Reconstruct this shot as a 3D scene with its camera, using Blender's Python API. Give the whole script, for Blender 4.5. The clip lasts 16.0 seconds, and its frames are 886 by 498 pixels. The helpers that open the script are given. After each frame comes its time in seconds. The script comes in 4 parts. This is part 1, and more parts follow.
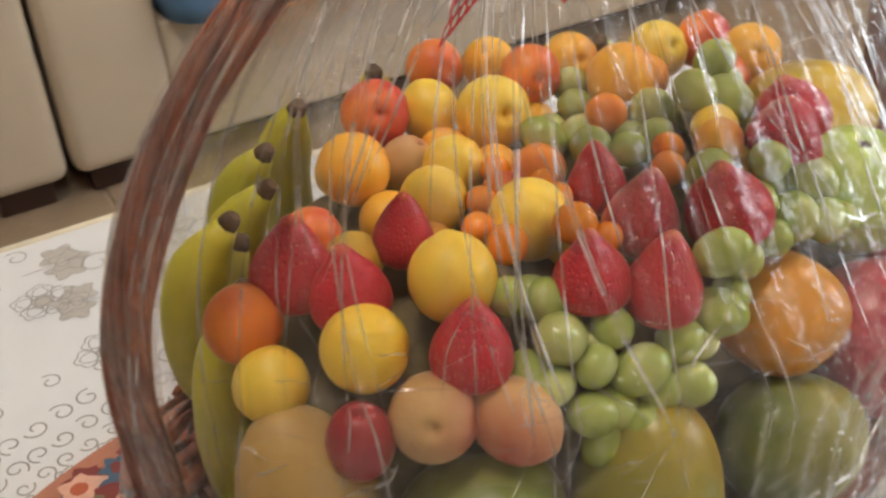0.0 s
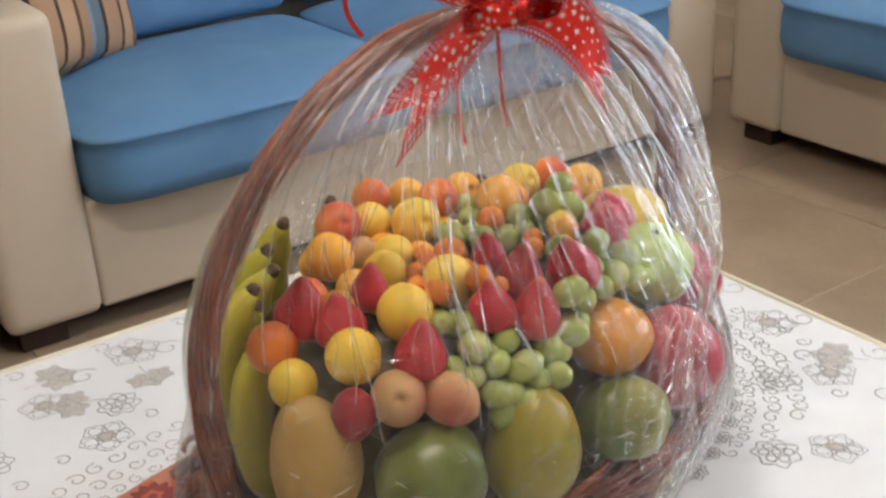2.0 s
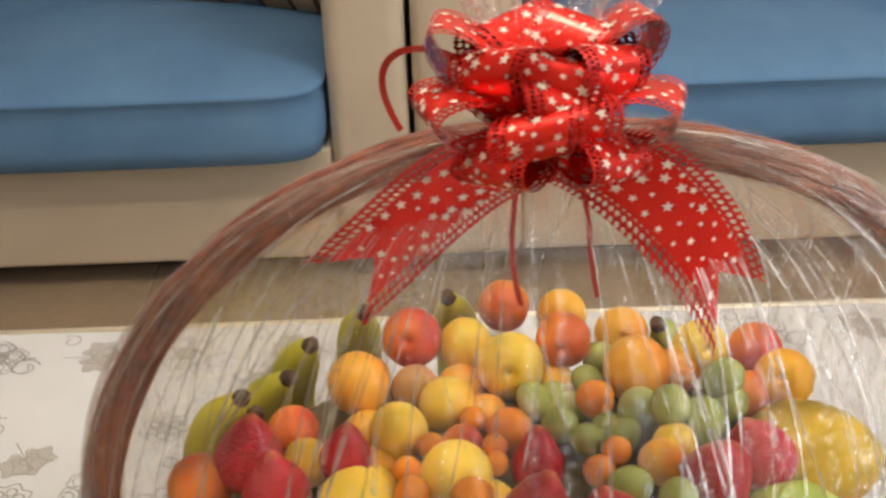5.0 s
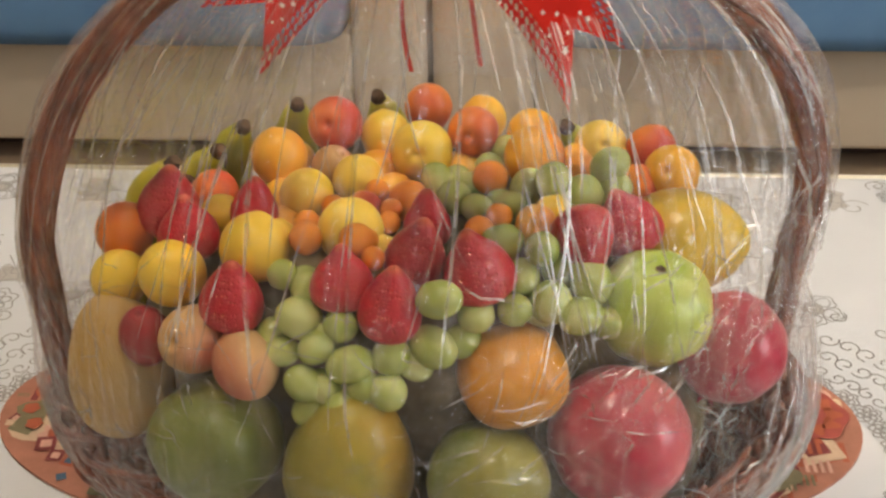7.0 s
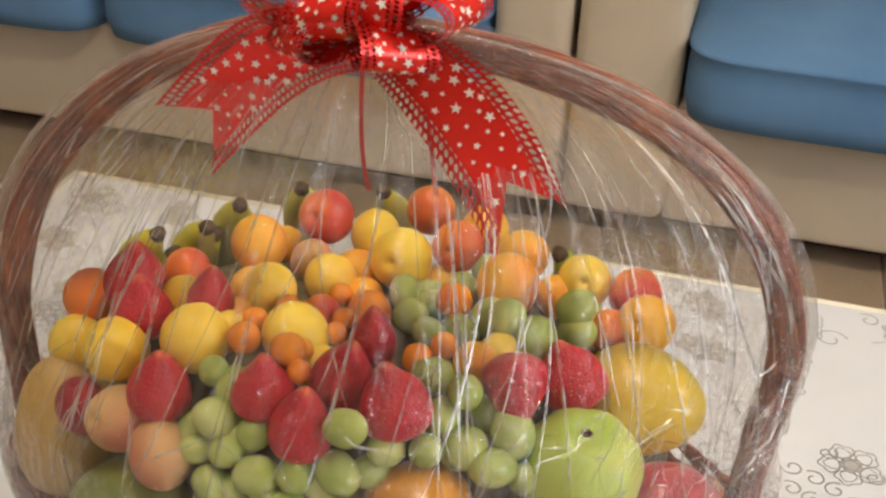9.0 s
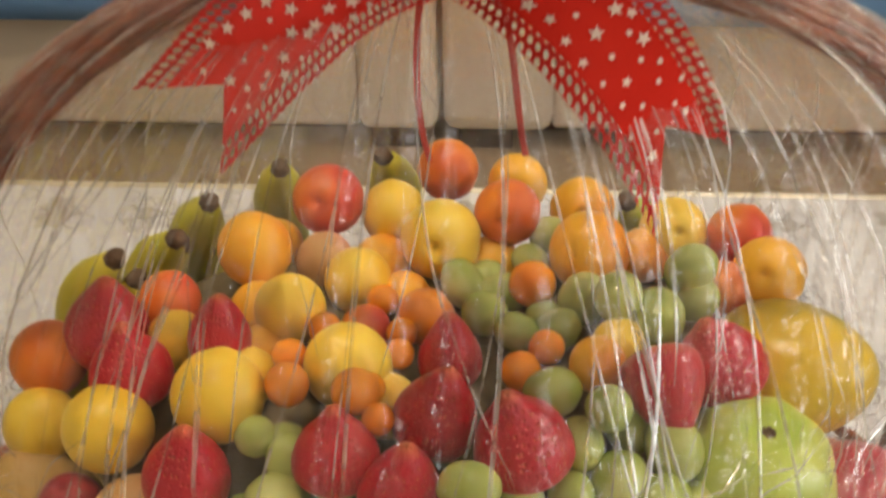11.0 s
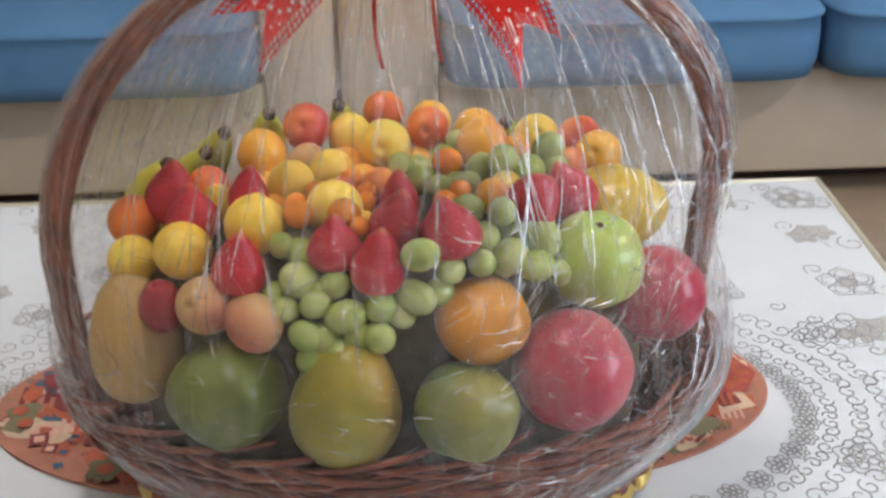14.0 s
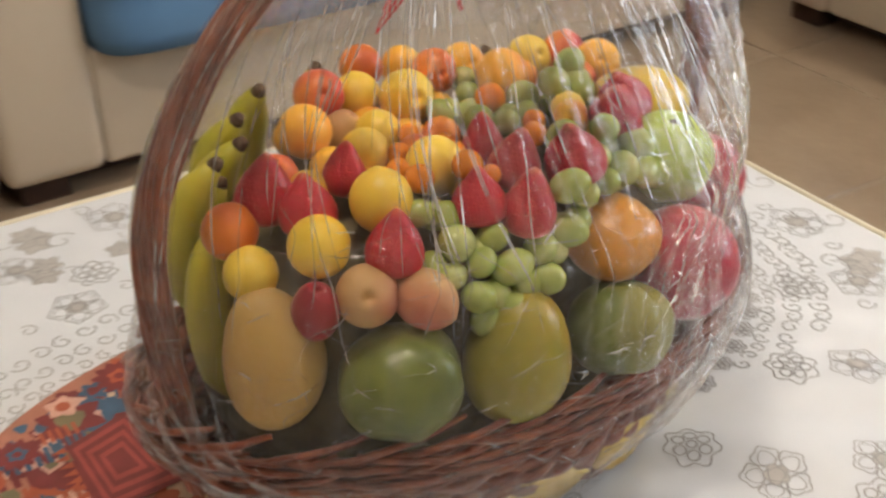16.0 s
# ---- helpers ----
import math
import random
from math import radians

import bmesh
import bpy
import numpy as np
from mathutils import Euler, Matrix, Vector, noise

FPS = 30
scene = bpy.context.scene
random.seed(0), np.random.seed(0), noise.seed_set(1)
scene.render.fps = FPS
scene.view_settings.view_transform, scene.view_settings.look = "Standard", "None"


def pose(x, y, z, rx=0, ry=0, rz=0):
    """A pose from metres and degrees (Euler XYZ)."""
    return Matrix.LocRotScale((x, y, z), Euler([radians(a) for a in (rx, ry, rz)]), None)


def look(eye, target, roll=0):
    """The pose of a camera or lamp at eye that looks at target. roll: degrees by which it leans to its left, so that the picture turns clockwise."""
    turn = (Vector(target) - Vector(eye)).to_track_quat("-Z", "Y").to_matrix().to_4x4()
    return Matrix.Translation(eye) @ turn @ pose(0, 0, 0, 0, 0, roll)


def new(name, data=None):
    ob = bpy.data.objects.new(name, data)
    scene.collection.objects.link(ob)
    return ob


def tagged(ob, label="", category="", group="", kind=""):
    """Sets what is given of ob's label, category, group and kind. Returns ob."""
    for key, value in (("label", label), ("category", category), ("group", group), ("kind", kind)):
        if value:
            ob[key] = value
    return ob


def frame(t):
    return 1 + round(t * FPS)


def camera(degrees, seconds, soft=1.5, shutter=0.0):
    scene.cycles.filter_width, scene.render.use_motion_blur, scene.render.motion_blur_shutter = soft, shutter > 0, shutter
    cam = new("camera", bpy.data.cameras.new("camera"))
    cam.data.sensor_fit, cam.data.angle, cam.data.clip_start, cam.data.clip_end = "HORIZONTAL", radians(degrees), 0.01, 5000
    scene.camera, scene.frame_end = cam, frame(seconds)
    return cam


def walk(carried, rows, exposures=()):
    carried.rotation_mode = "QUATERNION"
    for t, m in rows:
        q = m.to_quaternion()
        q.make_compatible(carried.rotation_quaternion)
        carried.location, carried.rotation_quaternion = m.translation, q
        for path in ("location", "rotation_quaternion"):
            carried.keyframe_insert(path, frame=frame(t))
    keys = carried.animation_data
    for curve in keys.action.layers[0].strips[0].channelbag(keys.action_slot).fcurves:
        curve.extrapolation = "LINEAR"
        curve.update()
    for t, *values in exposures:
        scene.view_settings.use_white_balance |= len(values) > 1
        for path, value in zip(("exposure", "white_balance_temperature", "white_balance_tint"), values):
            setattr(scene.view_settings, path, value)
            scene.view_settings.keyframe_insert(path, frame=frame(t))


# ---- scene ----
cam = camera(40.0, 16.0, 2.5, 0.5)
PATH = [
    (0, (-0.377, -0.488, 1.117), (0.327, 1.02, 0.008), -5.2),
    (0.5, (-0.506, -0.544, 1.151), (0.416, 0.876, 0.087), -5.2),
    (1, (-0.608, -0.633, 1.186), (0.428, 0.771, 0.21), -4.7),
    (1.5, (-0.611, -0.724, 1.204), (0.42, 0.731, 0.298), -4.6),
    (2, (-0.611, -0.771, 1.219), (0.393, 0.74, 0.377), -3.2),
    (2.5, (-0.56, -0.763, 1.253), (0.381, 0.792, 0.417), -1.9),
    (3, (-0.437, -0.738, 1.26), (0.3, 0.918, 0.416), 1.4),
    (3.5, (-0.365, -0.717, 1.258), (0.166, 0.997, 0.375), -1.1),
    (6, (-0.011, -0.546, 1.208), (-0.141, 1.167, 0.185), -0.1),
    (6.5, (-0.013, -0.636, 1.161), (-0.108, 1.07, 0.123), -0.7),
    (7, (0.004, -0.714, 1.179), (-0.097, 0.993, 0.141), -0.8),
    (7.5, (0.047, -0.724, 1.173), (-0.063, 1.021, 0.204), 1.1),
    (8, (0.13, -0.702, 1.192), (-0.187, 1.031, 0.246), 4.8),
    (8.5, (0.171, -0.672, 1.236), (-0.267, 1.012, 0.249), 3.5),
    (11, (-0.021, -0.48, 1.157), (-0.126, 1.172, 0.034), -0.9),
    (11.5, (-0.036, -0.459, 1.089), (-0.085, 1.148, -0.101), 0.3),
    (12, (-0.023, -0.456, 1.088), (-0.139, 1.125, -0.131), -1.4),
    (12.5, (-0.048, -0.526, 1.088), (-0.105, 1.082, -0.101), -0.7),
    (13, (-0.05, -0.643, 1.104), (-0.042, 1.005, -0.029), -0.6),
    (13.5, (-0.031, -0.78, 1.153), (0.023, 0.934, 0.124), -0.6),
    (14, (-0.059, -0.873, 1.186), (0.031, 0.889, 0.244), -0.6),
    (14.5, (-0.14, -0.946, 1.202), (0.06, 0.839, 0.322), -0.4),
    (15, (-0.274, -0.974, 1.203), (0.108, 0.778, 0.317), -0.3),
    (15.5, (-0.419, -0.854, 1.183), (0.165, 0.804, 0.23), -1.2),
    (16, (-0.521, -0.704, 1.181), (0.374, 0.756, 0.147), -1.2),
]
EXPOSURES = [(0, -0.1, 6300, 10), (1.0, 0.05, 5800, 9), (2.0, 0.05, 5800, 9), (3.0, 0.05, 6250, 10), (6.0, -0.05, 6800, 10), (6.5, -0.2, 7100, 10), (7.0, -0.15, 6600, 10), (8.5, -0.05, 6450, 10), (10.8, -0.1, 6900, 10), (11.5, -0.25, 7200, 10), (12.0, -0.1, 6800, 10), (12.5, 0.0, 6200, 9), (13.0, 0.1, 5450, 8), (14.0, -0.05, 5450, 8), (14.5, 0.0, 5650, 8), (15.2, 0.0, 6000, 9), (16.0, -0.05, 6300, 10)]
walk(cam, [(t, look(eye, target, roll)) for t, eye, target, roll in PATH], EXPOSURES)

# ---- light ----
world = bpy.data.worlds.new("world")
world.use_nodes = True
world.node_tree.nodes["Background"].inputs[0].default_value = (0.6, 0.65, 0.7, 1)
world.node_tree.nodes["Background"].inputs[1].default_value = 0.3
scene.world = world
TABLE = 0.45
GLOBE = 130.0


def lamp(name, m, sx, sy, watts, colour):
    data = bpy.data.lights.new(name, "AREA")
    data.shape, data.size, data.size_y, data.energy, data.color = "RECTANGLE", sx, sy, watts, colour
    ob = new(name, data)
    ob.matrix_world = m
    return ob


# cool fill from the right, set just inside the added window
lamp("cool_side_fill", look((3.0, -0.9, 1.5), (0.0, -0.2, 0.7)), 1.3, 1.2, 27, (0.84, 0.92, 1.0))

# ---- materials ----


def material(name, base, rough=0.5, metal=0.0, spec=0.5):
    m = bpy.data.materials.new(name)
    m.use_nodes = True
    b = m.node_tree.nodes["Principled BSDF"]
    b.inputs["Base Color"].default_value = (*base, 1)
    b.inputs["Roughness"].default_value = rough
    b.inputs["Metallic"].default_value = metal
    b.inputs["Specular IOR Level"].default_value = spec
    return m, m.node_tree, b


def node(tree, kind, **sets):
    n = tree.nodes.new(kind)
    for key, value in sets.items():
        if key in n.inputs:
            n.inputs[key].default_value = value
        else:
            setattr(n, key, value)
    return n


def ramp(tree, fac, stops, mode="LINEAR"):
    r = tree.nodes.new("ShaderNodeValToRGB")
    r.color_ramp.interpolation = mode
    e = r.color_ramp.elements
    while len(e) < len(stops):
        e.new(0.5)
    for k, (p, c) in enumerate(stops):
        e[k].position, e[k].color = p, (*c, 1)
    tree.links.new(fac, r.inputs[0])
    return r.outputs[0]


def coords(tree, kind="Object", scale=(1, 1, 1)):
    c = tree.nodes.new("ShaderNodeTexCoord")
    mp = tree.nodes.new("ShaderNodeMapping")
    mp.inputs["Scale"].default_value = scale
    tree.links.new(c.outputs[kind], mp.inputs[0])
    return mp.outputs[0]


def noise_of(tree, vec, scale, detail=4.0, rough=0.6):
    n = node(tree, "ShaderNodeTexNoise", Scale=scale, Detail=detail, Roughness=rough)
    tree.links.new(vec, n.inputs["Vector"])
    return n.outputs["Fac"]


def mixc(tree, fac, a, b, mode="MIX"):
    m = tree.nodes.new("ShaderNodeMix")
    m.data_type, m.blend_type = "RGBA", mode
    for k, v in ((0, fac), (6, a), (7, b)):
        if hasattr(v, "links"):
            tree.links.new(v, m.inputs[k])
        else:
            m.inputs[k].default_value = v if k == 0 else (*v, 1)
    return m.outputs[2]


def calc(tree, op, a, b=0.0):
    m = tree.nodes.new("ShaderNodeMath")
    m.operation = op
    for k, v in ((0, a), (1, b)):
        if hasattr(v, "links"):
            tree.links.new(v, m.inputs[k])
        else:
            m.inputs[k].default_value = v
    return m.outputs[0]


def bump(tree, bsdf, height, strength=0.3, dist=0.002):
    b = node(tree, "ShaderNodeBump", Strength=strength, Distance=dist)
    tree.links.new(height, b.inputs["Height"])
    tree.links.new(b.outputs[0], bsdf.inputs["Normal"])


def varied(name, stops, scale, rough=0.5, grain=60.0, relief=0.15, kind="Object", spec=0.5, metal=0.0):
    """A surface whose colour drifts over large noise, with fine grain and relief."""
    m, t, b = material(name, stops[0][1], rough, metal, spec)
    v = coords(t, kind)
    big = noise_of(t, v, scale, 3)
    small = noise_of(t, v, grain, 5)
    f = calc(t, "ADD", calc(t, "MULTIPLY", big, 0.75), calc(t, "MULTIPLY", small, 0.25))
    t.links.new(ramp(t, f, stops), b.inputs["Base Color"])
    bump(t, b, small, relief, 0.001)
    return m


def fruit_skin(name, c_low, c_mid, c_blush, amount, rough=0.38, spec=0.5, soft=0.08, speckle=300.0):
    """Fruit skin: ground colour to blush on one side, differing from fruit to fruit."""
    m, t, b = material(name, c_mid, rough, 0, spec)
    v = coords(t, "Object")
    info = t.nodes.new("ShaderNodeObjectInfo")
    off = t.nodes.new("ShaderNodeVectorMath")
    off.operation = "ADD"
    t.links.new(v, off.inputs[0])
    t.links.new(info.outputs["Random"], off.inputs[1])
    big = noise_of(t, off.outputs[0], 22, 2)
    fine = noise_of(t, off.outputs[0], speckle, 3)
    ground = mixc(t, ramp(t, big, [(0.35, (0, 0, 0)), (0.65, (1, 1, 1))]), c_low, c_mid)
    sep = t.nodes.new("ShaderNodeSeparateXYZ")
    t.links.new(v, sep.inputs[0])
    side = calc(t, "ADD", calc(t, "MULTIPLY", sep.outputs[0], 11.0), calc(t, "ADD", calc(t, "MULTIPLY", big, 0.7), calc(t, "MULTIPLY", info.outputs["Random"], 0.3)))
    lo = 1.0 - amount
    blush = ramp(t, side, [(max(0.0, lo - 0.12), (0, 0, 0)), (min(1.0, lo + 0.25), (1, 1, 1))])
    col = mixc(t, blush, ground, c_blush)
    col = mixc(t, calc(t, "MULTIPLY", fine, 0.22), col, tuple(min(1.0, c * 1.25 + 0.02) for c in c_mid))
    t.links.new(col, b.inputs["Base Color"])
    b.inputs["Subsurface Weight"].default_value = soft
    b.inputs["Subsurface Radius"].default_value = (0.006, 0.003, 0.001)
    bump(t, b, fine, 0.08, 0.0006)
    return m


APRICOT_YELLOW = fruit_skin("apricot_yellow", (0.82, 0.53, 0.035), (0.88, 0.64, 0.07), (0.82, 0.38, 0.025), 0.22)
APRICOT_ORANGE = fruit_skin("apricot_orange", (0.86, 0.42, 0.022), (0.90, 0.50, 0.04), (0.80, 0.20, 0.018), 0.32)
APRICOT_RED = fruit_skin("apricot_red", (0.84, 0.30, 0.02), (0.80, 0.22, 0.02), (0.52, 0.022, 0.035), 0.52)
PEACH_PALE = fruit_skin("peach_pale", (0.56, 0.35, 0.14), (0.52, 0.31, 0.13), (0.50, 0.12, 0.08), 0.40, 0.6)
PHYSALIS = fruit_skin("physalis_skin", (0.80, 0.26, 0.01), (0.85, 0.30, 0.012), (0.80, 0.18, 0.01), 0.35, 0.16)
GRAPE = fruit_skin("grape_skin", (0.29, 0.37, 0.07), (0.41, 0.47, 0.14), (0.54, 0.57, 0.22), 0.38, 0.24, 0.5, 0.25, 120)
GUAVA = fruit_skin("guava_skin", (0.36, 0.50, 0.07), (0.47, 0.57, 0.12), (0.58, 0.60, 0.16), 0.30, 0.30, 0.5, 0.06, 90)
# greener kinds low in the basket, darkened further for the shade there
GREEN_GUAVA = fruit_skin("dark_guava_skin", (0.07, 0.10, 0.013), (0.15, 0.18, 0.025), (0.26, 0.24, 0.04), 0.36, 0.35, 0.5, 0.04, 90)
MANGO_GREEN = fruit_skin("mango_green_yellow", (0.20, 0.20, 0.015), (0.31, 0.26, 0.015), (0.42, 0.24, 0.012), 0.42, 0.35)
MANGO_YELLOW = fruit_skin("mango_yellow", (0.60, 0.42, 0.03), (0.66, 0.46, 0.04), (0.48, 0.42, 0.05), 0.35, 0.3)
MANGO_PALE = fruit_skin("mango_pale", (0.44, 0.30, 0.10), (0.50, 0.34, 0.12), (0.48, 0.30, 0.07), 0.35, 0.5)
PERSIMMON = fruit_skin("persimmon_skin", (0.56, 0.23, 0.015), (0.64, 0.29, 0.02), (0.54, 0.17, 0.012), 0.35, 0.3)
POMEGRANATE = fruit_skin("pomegranate_skin", (0.50, 0.04, 0.08), (0.40, 0.02, 0.05), (0.60, 0.14, 0.15), 0.45, 0.28)
PLUM = fruit_skin("plum_skin", (0.34, 0.02, 0.03), (0.28, 0.015, 0.03), (0.45, 0.04, 0.03), 0.4, 0.3)
BANANA = fruit_skin("banana_skin", (0.42, 0.42, 0.02), (0.56, 0.50, 0.03), (0.34, 0.40, 0.025), 0.4, 0.45)
BROWN_TIP = varied("dried_brown_tip", [(0.3, (0.04, 0.022, 0.012)), (0.7, (0.16, 0.09, 0.04))], 200, 0.8)

# strawberry: red flesh with pale seeds sunk in dimples
STRAWBERRY, _t, _b = material("strawberry_skin", (0.55, 0.02, 0.025), 0.36)
_v = coords(_t, "Object", (1, 1, 0.75))
_vor = node(_t, "ShaderNodeTexVoronoi", Scale=400.0, Randomness=0.45)
_t.links.new(_v, _vor.inputs["Vector"])
_seed = ramp(_t, _vor.outputs["Distance"], [(0.11, (1, 1, 1)), (0.18, (0, 0, 0))])
_sep = _t.nodes.new("ShaderNodeSeparateXYZ")
_t.links.new(coords(_t, "Generated"), _sep.inputs[0])
_red = ramp(_t, _sep.outputs[2], [(0.0, (0.66, 0.36, 0.20)), (0.08, (0.62, 0.12, 0.08)), (0.22, (0.52, 0.010, 0.030)), (0.90, (0.43, 0.007, 0.024)), (1.0, (0.60, 0.20, 0.06))])
_red = mixc(_t, noise_of(_t, _v, 60, 3), _red, (0.48, 0.010, 0.030))
_t.links.new(mixc(_t, _seed, _red, (0.66, 0.30, 0.07)), _b.inputs["Base Color"])
_b.inputs["Subsurface Weight"].default_value = 0.08
_b.inputs["Subsurface Radius"].default_value = (0.006, 0.001, 0.001)
bump(_t, _b, ramp(_t, _vor.outputs["Distance"], [(0.06, (0, 0, 0)), (0.42, (1, 1, 1))]), 0.8, 0.0010)

WICKER = varied("dark_wicker", [(0.25, (0.055, 0.011, 0.005)), (0.5, (0.20, 0.044, 0.015)), (0.75, (0.38, 0.11, 0.035))], 45, 0.36, 500, 0.5)
GOLD = varied("gold_foil", [(0.3, (0.50, 0.34, 0.06)), (0.7, (0.78, 0.60, 0.18))], 60, 0.35, 250, 0.6, metal=0.6)
CREAM = varied("cream_leatherette", [(0.3, (0.52, 0.445, 0.345)), (0.7, (0.59, 0.515, 0.41))], 3, 0.42, 350, 0.25)
BLUE = varied("blue_upholstery", [(0.3, (0.085, 0.195, 0.385)), (0.7, (0.125, 0.26, 0.46))], 5, 0.85, 700, 0.5)
DARK_WOOD = varied("dark_wood", [(0.3, (0.03, 0.014, 0.009)), (0.7, (0.06, 0.028, 0.018))], 20, 0.5)
WALL = varied("painted_wall", [(0.3, (0.62, 0.55, 0.45)), (0.7, (0.68, 0.61, 0.51))], 2, 0.85, 120, 0.1)
CEILING = varied("white_ceiling", [(0.3, (0.76, 0.75, 0.72)), (0.7, (0.82, 0.81, 0.78))], 2, 0.9, 120, 0.1)
TILE = varied("beige_floor_tile", [(0.3, (0.30, 0.225, 0.155)), (0.7, (0.39, 0.30, 0.21))], 4, 0.16, 60, 0.04)
GROUT = varied("grout", [(0.3, (0.33, 0.26, 0.19)), (0.7, (0.40, 0.32, 0.24))], 30, 0.9)
CLOTH = varied("white_tablecloth", [(0.3, (0.68, 0.71, 0.75)), (0.7, (0.76, 0.79, 0.83))], 6, 0.45, 900, 0.15)
EDGE = varied("cream_hem", [(0.3, (0.74, 0.69, 0.54)), (0.7, (0.82, 0.77, 0.62))], 10, 0.5)
PRINT_GREY = varied("grey_lace_print", [(0.3, (0.25, 0.25, 0.26)), (0.7, (0.40, 0.40, 0.40))], 80, 0.5, 700, 0.1)
PRINT_SILVER = varied("silver_lace_print", [(0.3, (0.44, 0.43, 0.42)), (0.7, (0.55, 0.54, 0.52))], 60, 0.5, 900, 0.1)

LAMP_GLOW, _t, _b = material("lamp_diffuser", (0.9, 0.88, 0.82), 0.5)
_b.inputs["Emission Color"].default_value = (1.0, 0.85, 0.69, 1)
_b.inputs["Emission Strength"].default_value = GLOBE
SKY_GLOW, _t, _b = material("sky_panel_glow", (0.8, 0.85, 0.9), 1.0)
_b.inputs["Emission Color"].default_value = (0.86, 0.93, 1.0, 1)
_b.inputs["Emission Strength"].default_value = 4.0

# cellophane: clear film with a sharp sheen and a slight milky haze
FILM = bpy.data.materials.new("cellophane")
FILM.use_nodes = True
_t = FILM.node_tree
_t.nodes.remove(_t.nodes["Principled BSDF"])
_out = _t.nodes["Material Output"]
_clear = node(_t, "ShaderNodeBsdfTransparent", Color=(0.985, 0.98, 0.975, 1))
_gloss = node(_t, "ShaderNodeBsdfAnisotropic", Roughness=0.17, Color=(1, 1, 1, 1))
_haze = node(_t, "ShaderNodeBsdfDiffuse", Color=(0.84, 0.78, 0.69, 1))
_fres = node(_t, "ShaderNodeFresnel", IOR=1.42)
_crinkle = node(_t, "ShaderNodeBump", Strength=1.0, Distance=0.006)
_cv = coords(_t, "Object")
# streaks run from the neck down; crumples where the film is pressed against the fruit
_streak = calc(_t, "ADD", calc(_t, "MULTIPLY", noise_of(_t, coords(_t, "UV", (1, 0.012, 1)), 260, 3, 0.6), 0.6), calc(_t, "MULTIPLY", noise_of(_t, coords(_t, "UV", (1, 0.02, 1)), 90, 3, 0.6), 0.9))
_r1 = calc(_t, "ABSOLUTE", calc(_t, "SUBTRACT", noise_of(_t, _cv, 34, 2, 0.5), 0.5))
_r2 = calc(_t, "ABSOLUTE", calc(_t, "SUBTRACT", noise_of(_t, _cv, 95, 2, 0.5), 0.5))
_crumple = calc(_t, "ADD", calc(_t, "MULTIPLY", _r1, 7.0), calc(_t, "MULTIPLY", _r2, 5.0))
_sep = _t.nodes.new("ShaderNodeSeparateXYZ")
_t.links.new(coords(_t, "UV"), _sep.inputs[0])
_low = ramp(_t, _sep.outputs[1], [(0.0, (0.9, 0.9, 0.9)), (0.44, (0.75, 0.75, 0.75)), (0.66, (0.16, 0.16, 0.16))])
_t.links.new(calc(_t, "ADD", calc(_t, "MULTIPLY", _streak, 0.55), calc(_t, "MULTIPLY", _crumple, _low)), _crinkle.inputs["Height"])
_t.links.new(_crinkle.outputs[0], _gloss.inputs["Normal"])
# pale sheen streaks and low haze, painted in as a diffuse mix
_milk = calc(_t, "ADD", calc(_t, "MULTIPLY", ramp(_t, _streak, [(0.70, (0, 0, 0)), (1.0, (1, 1, 1))]), 0.07), calc(_t, "MULTIPLY", ramp(_t, noise_of(_t, _cv, 14, 4), [(0.48, (0, 0, 0)), (0.75, (1, 1, 1))]), calc(_t, "MULTIPLY", _low, 0.06)))
_m1, _m2 = _t.nodes.new("ShaderNodeMixShader"), _t.nodes.new("ShaderNodeMixShader")
_t.links.new(_milk, _m1.inputs[0])
_t.links.new(_clear.outputs[0], _m1.inputs[1])
_t.links.new(_haze.outputs[0], _m1.inputs[2])
_t.links.new(calc(_t, "MINIMUM", calc(_t, "MULTIPLY", _fres.outputs[0], 1.3), 0.30), _m2.inputs[0])
_t.links.new(_m1.outputs[0], _m2.inputs[1])
_t.links.new(_gloss.outputs[0], _m2.inputs[2])
_t.links.new(_m2.outputs[0], _out.inputs[0])

# film lying in several layers along a sharp fold
FOLD = bpy.data.materials.new("cellophane_fold")
FOLD.use_nodes = True
_t = FOLD.node_tree
_t.nodes.remove(_t.nodes["Principled BSDF"])
_clear = node(_t, "ShaderNodeBsdfTransparent", Color=(1, 1, 1, 1))
_gloss = node(_t, "ShaderNodeBsdfAnisotropic", Roughness=0.34, Color=(1, 1, 1, 1))
# white put into the folds so that they read as bright streaks
_white = node(_t, "ShaderNodeBsdfTranslucent", Color=(0.95, 0.93, 0.91, 1))
_m1, _m2 = _t.nodes.new("ShaderNodeMixShader"), _t.nodes.new("ShaderNodeMixShader")
_m2.inputs[0].default_value = 0.07
_t.links.new(ramp(_t, noise_of(_t, coords(_t), 45, 3), [(0.35, (0.04, 0.04, 0.04)), (0.7, (0.42, 0.42, 0.42))]), _m1.inputs[0])
_t.links.new(_clear.outputs[0], _m1.inputs[1])
_t.links.new(_gloss.outputs[0], _m1.inputs[2])
_t.links.new(_m1.outputs[0], _m2.inputs[1])
_t.links.new(_white.outputs[0], _m2.inputs[2])
_t.links.new(_m2.outputs[0], _t.nodes["Material Output"].inputs[0])

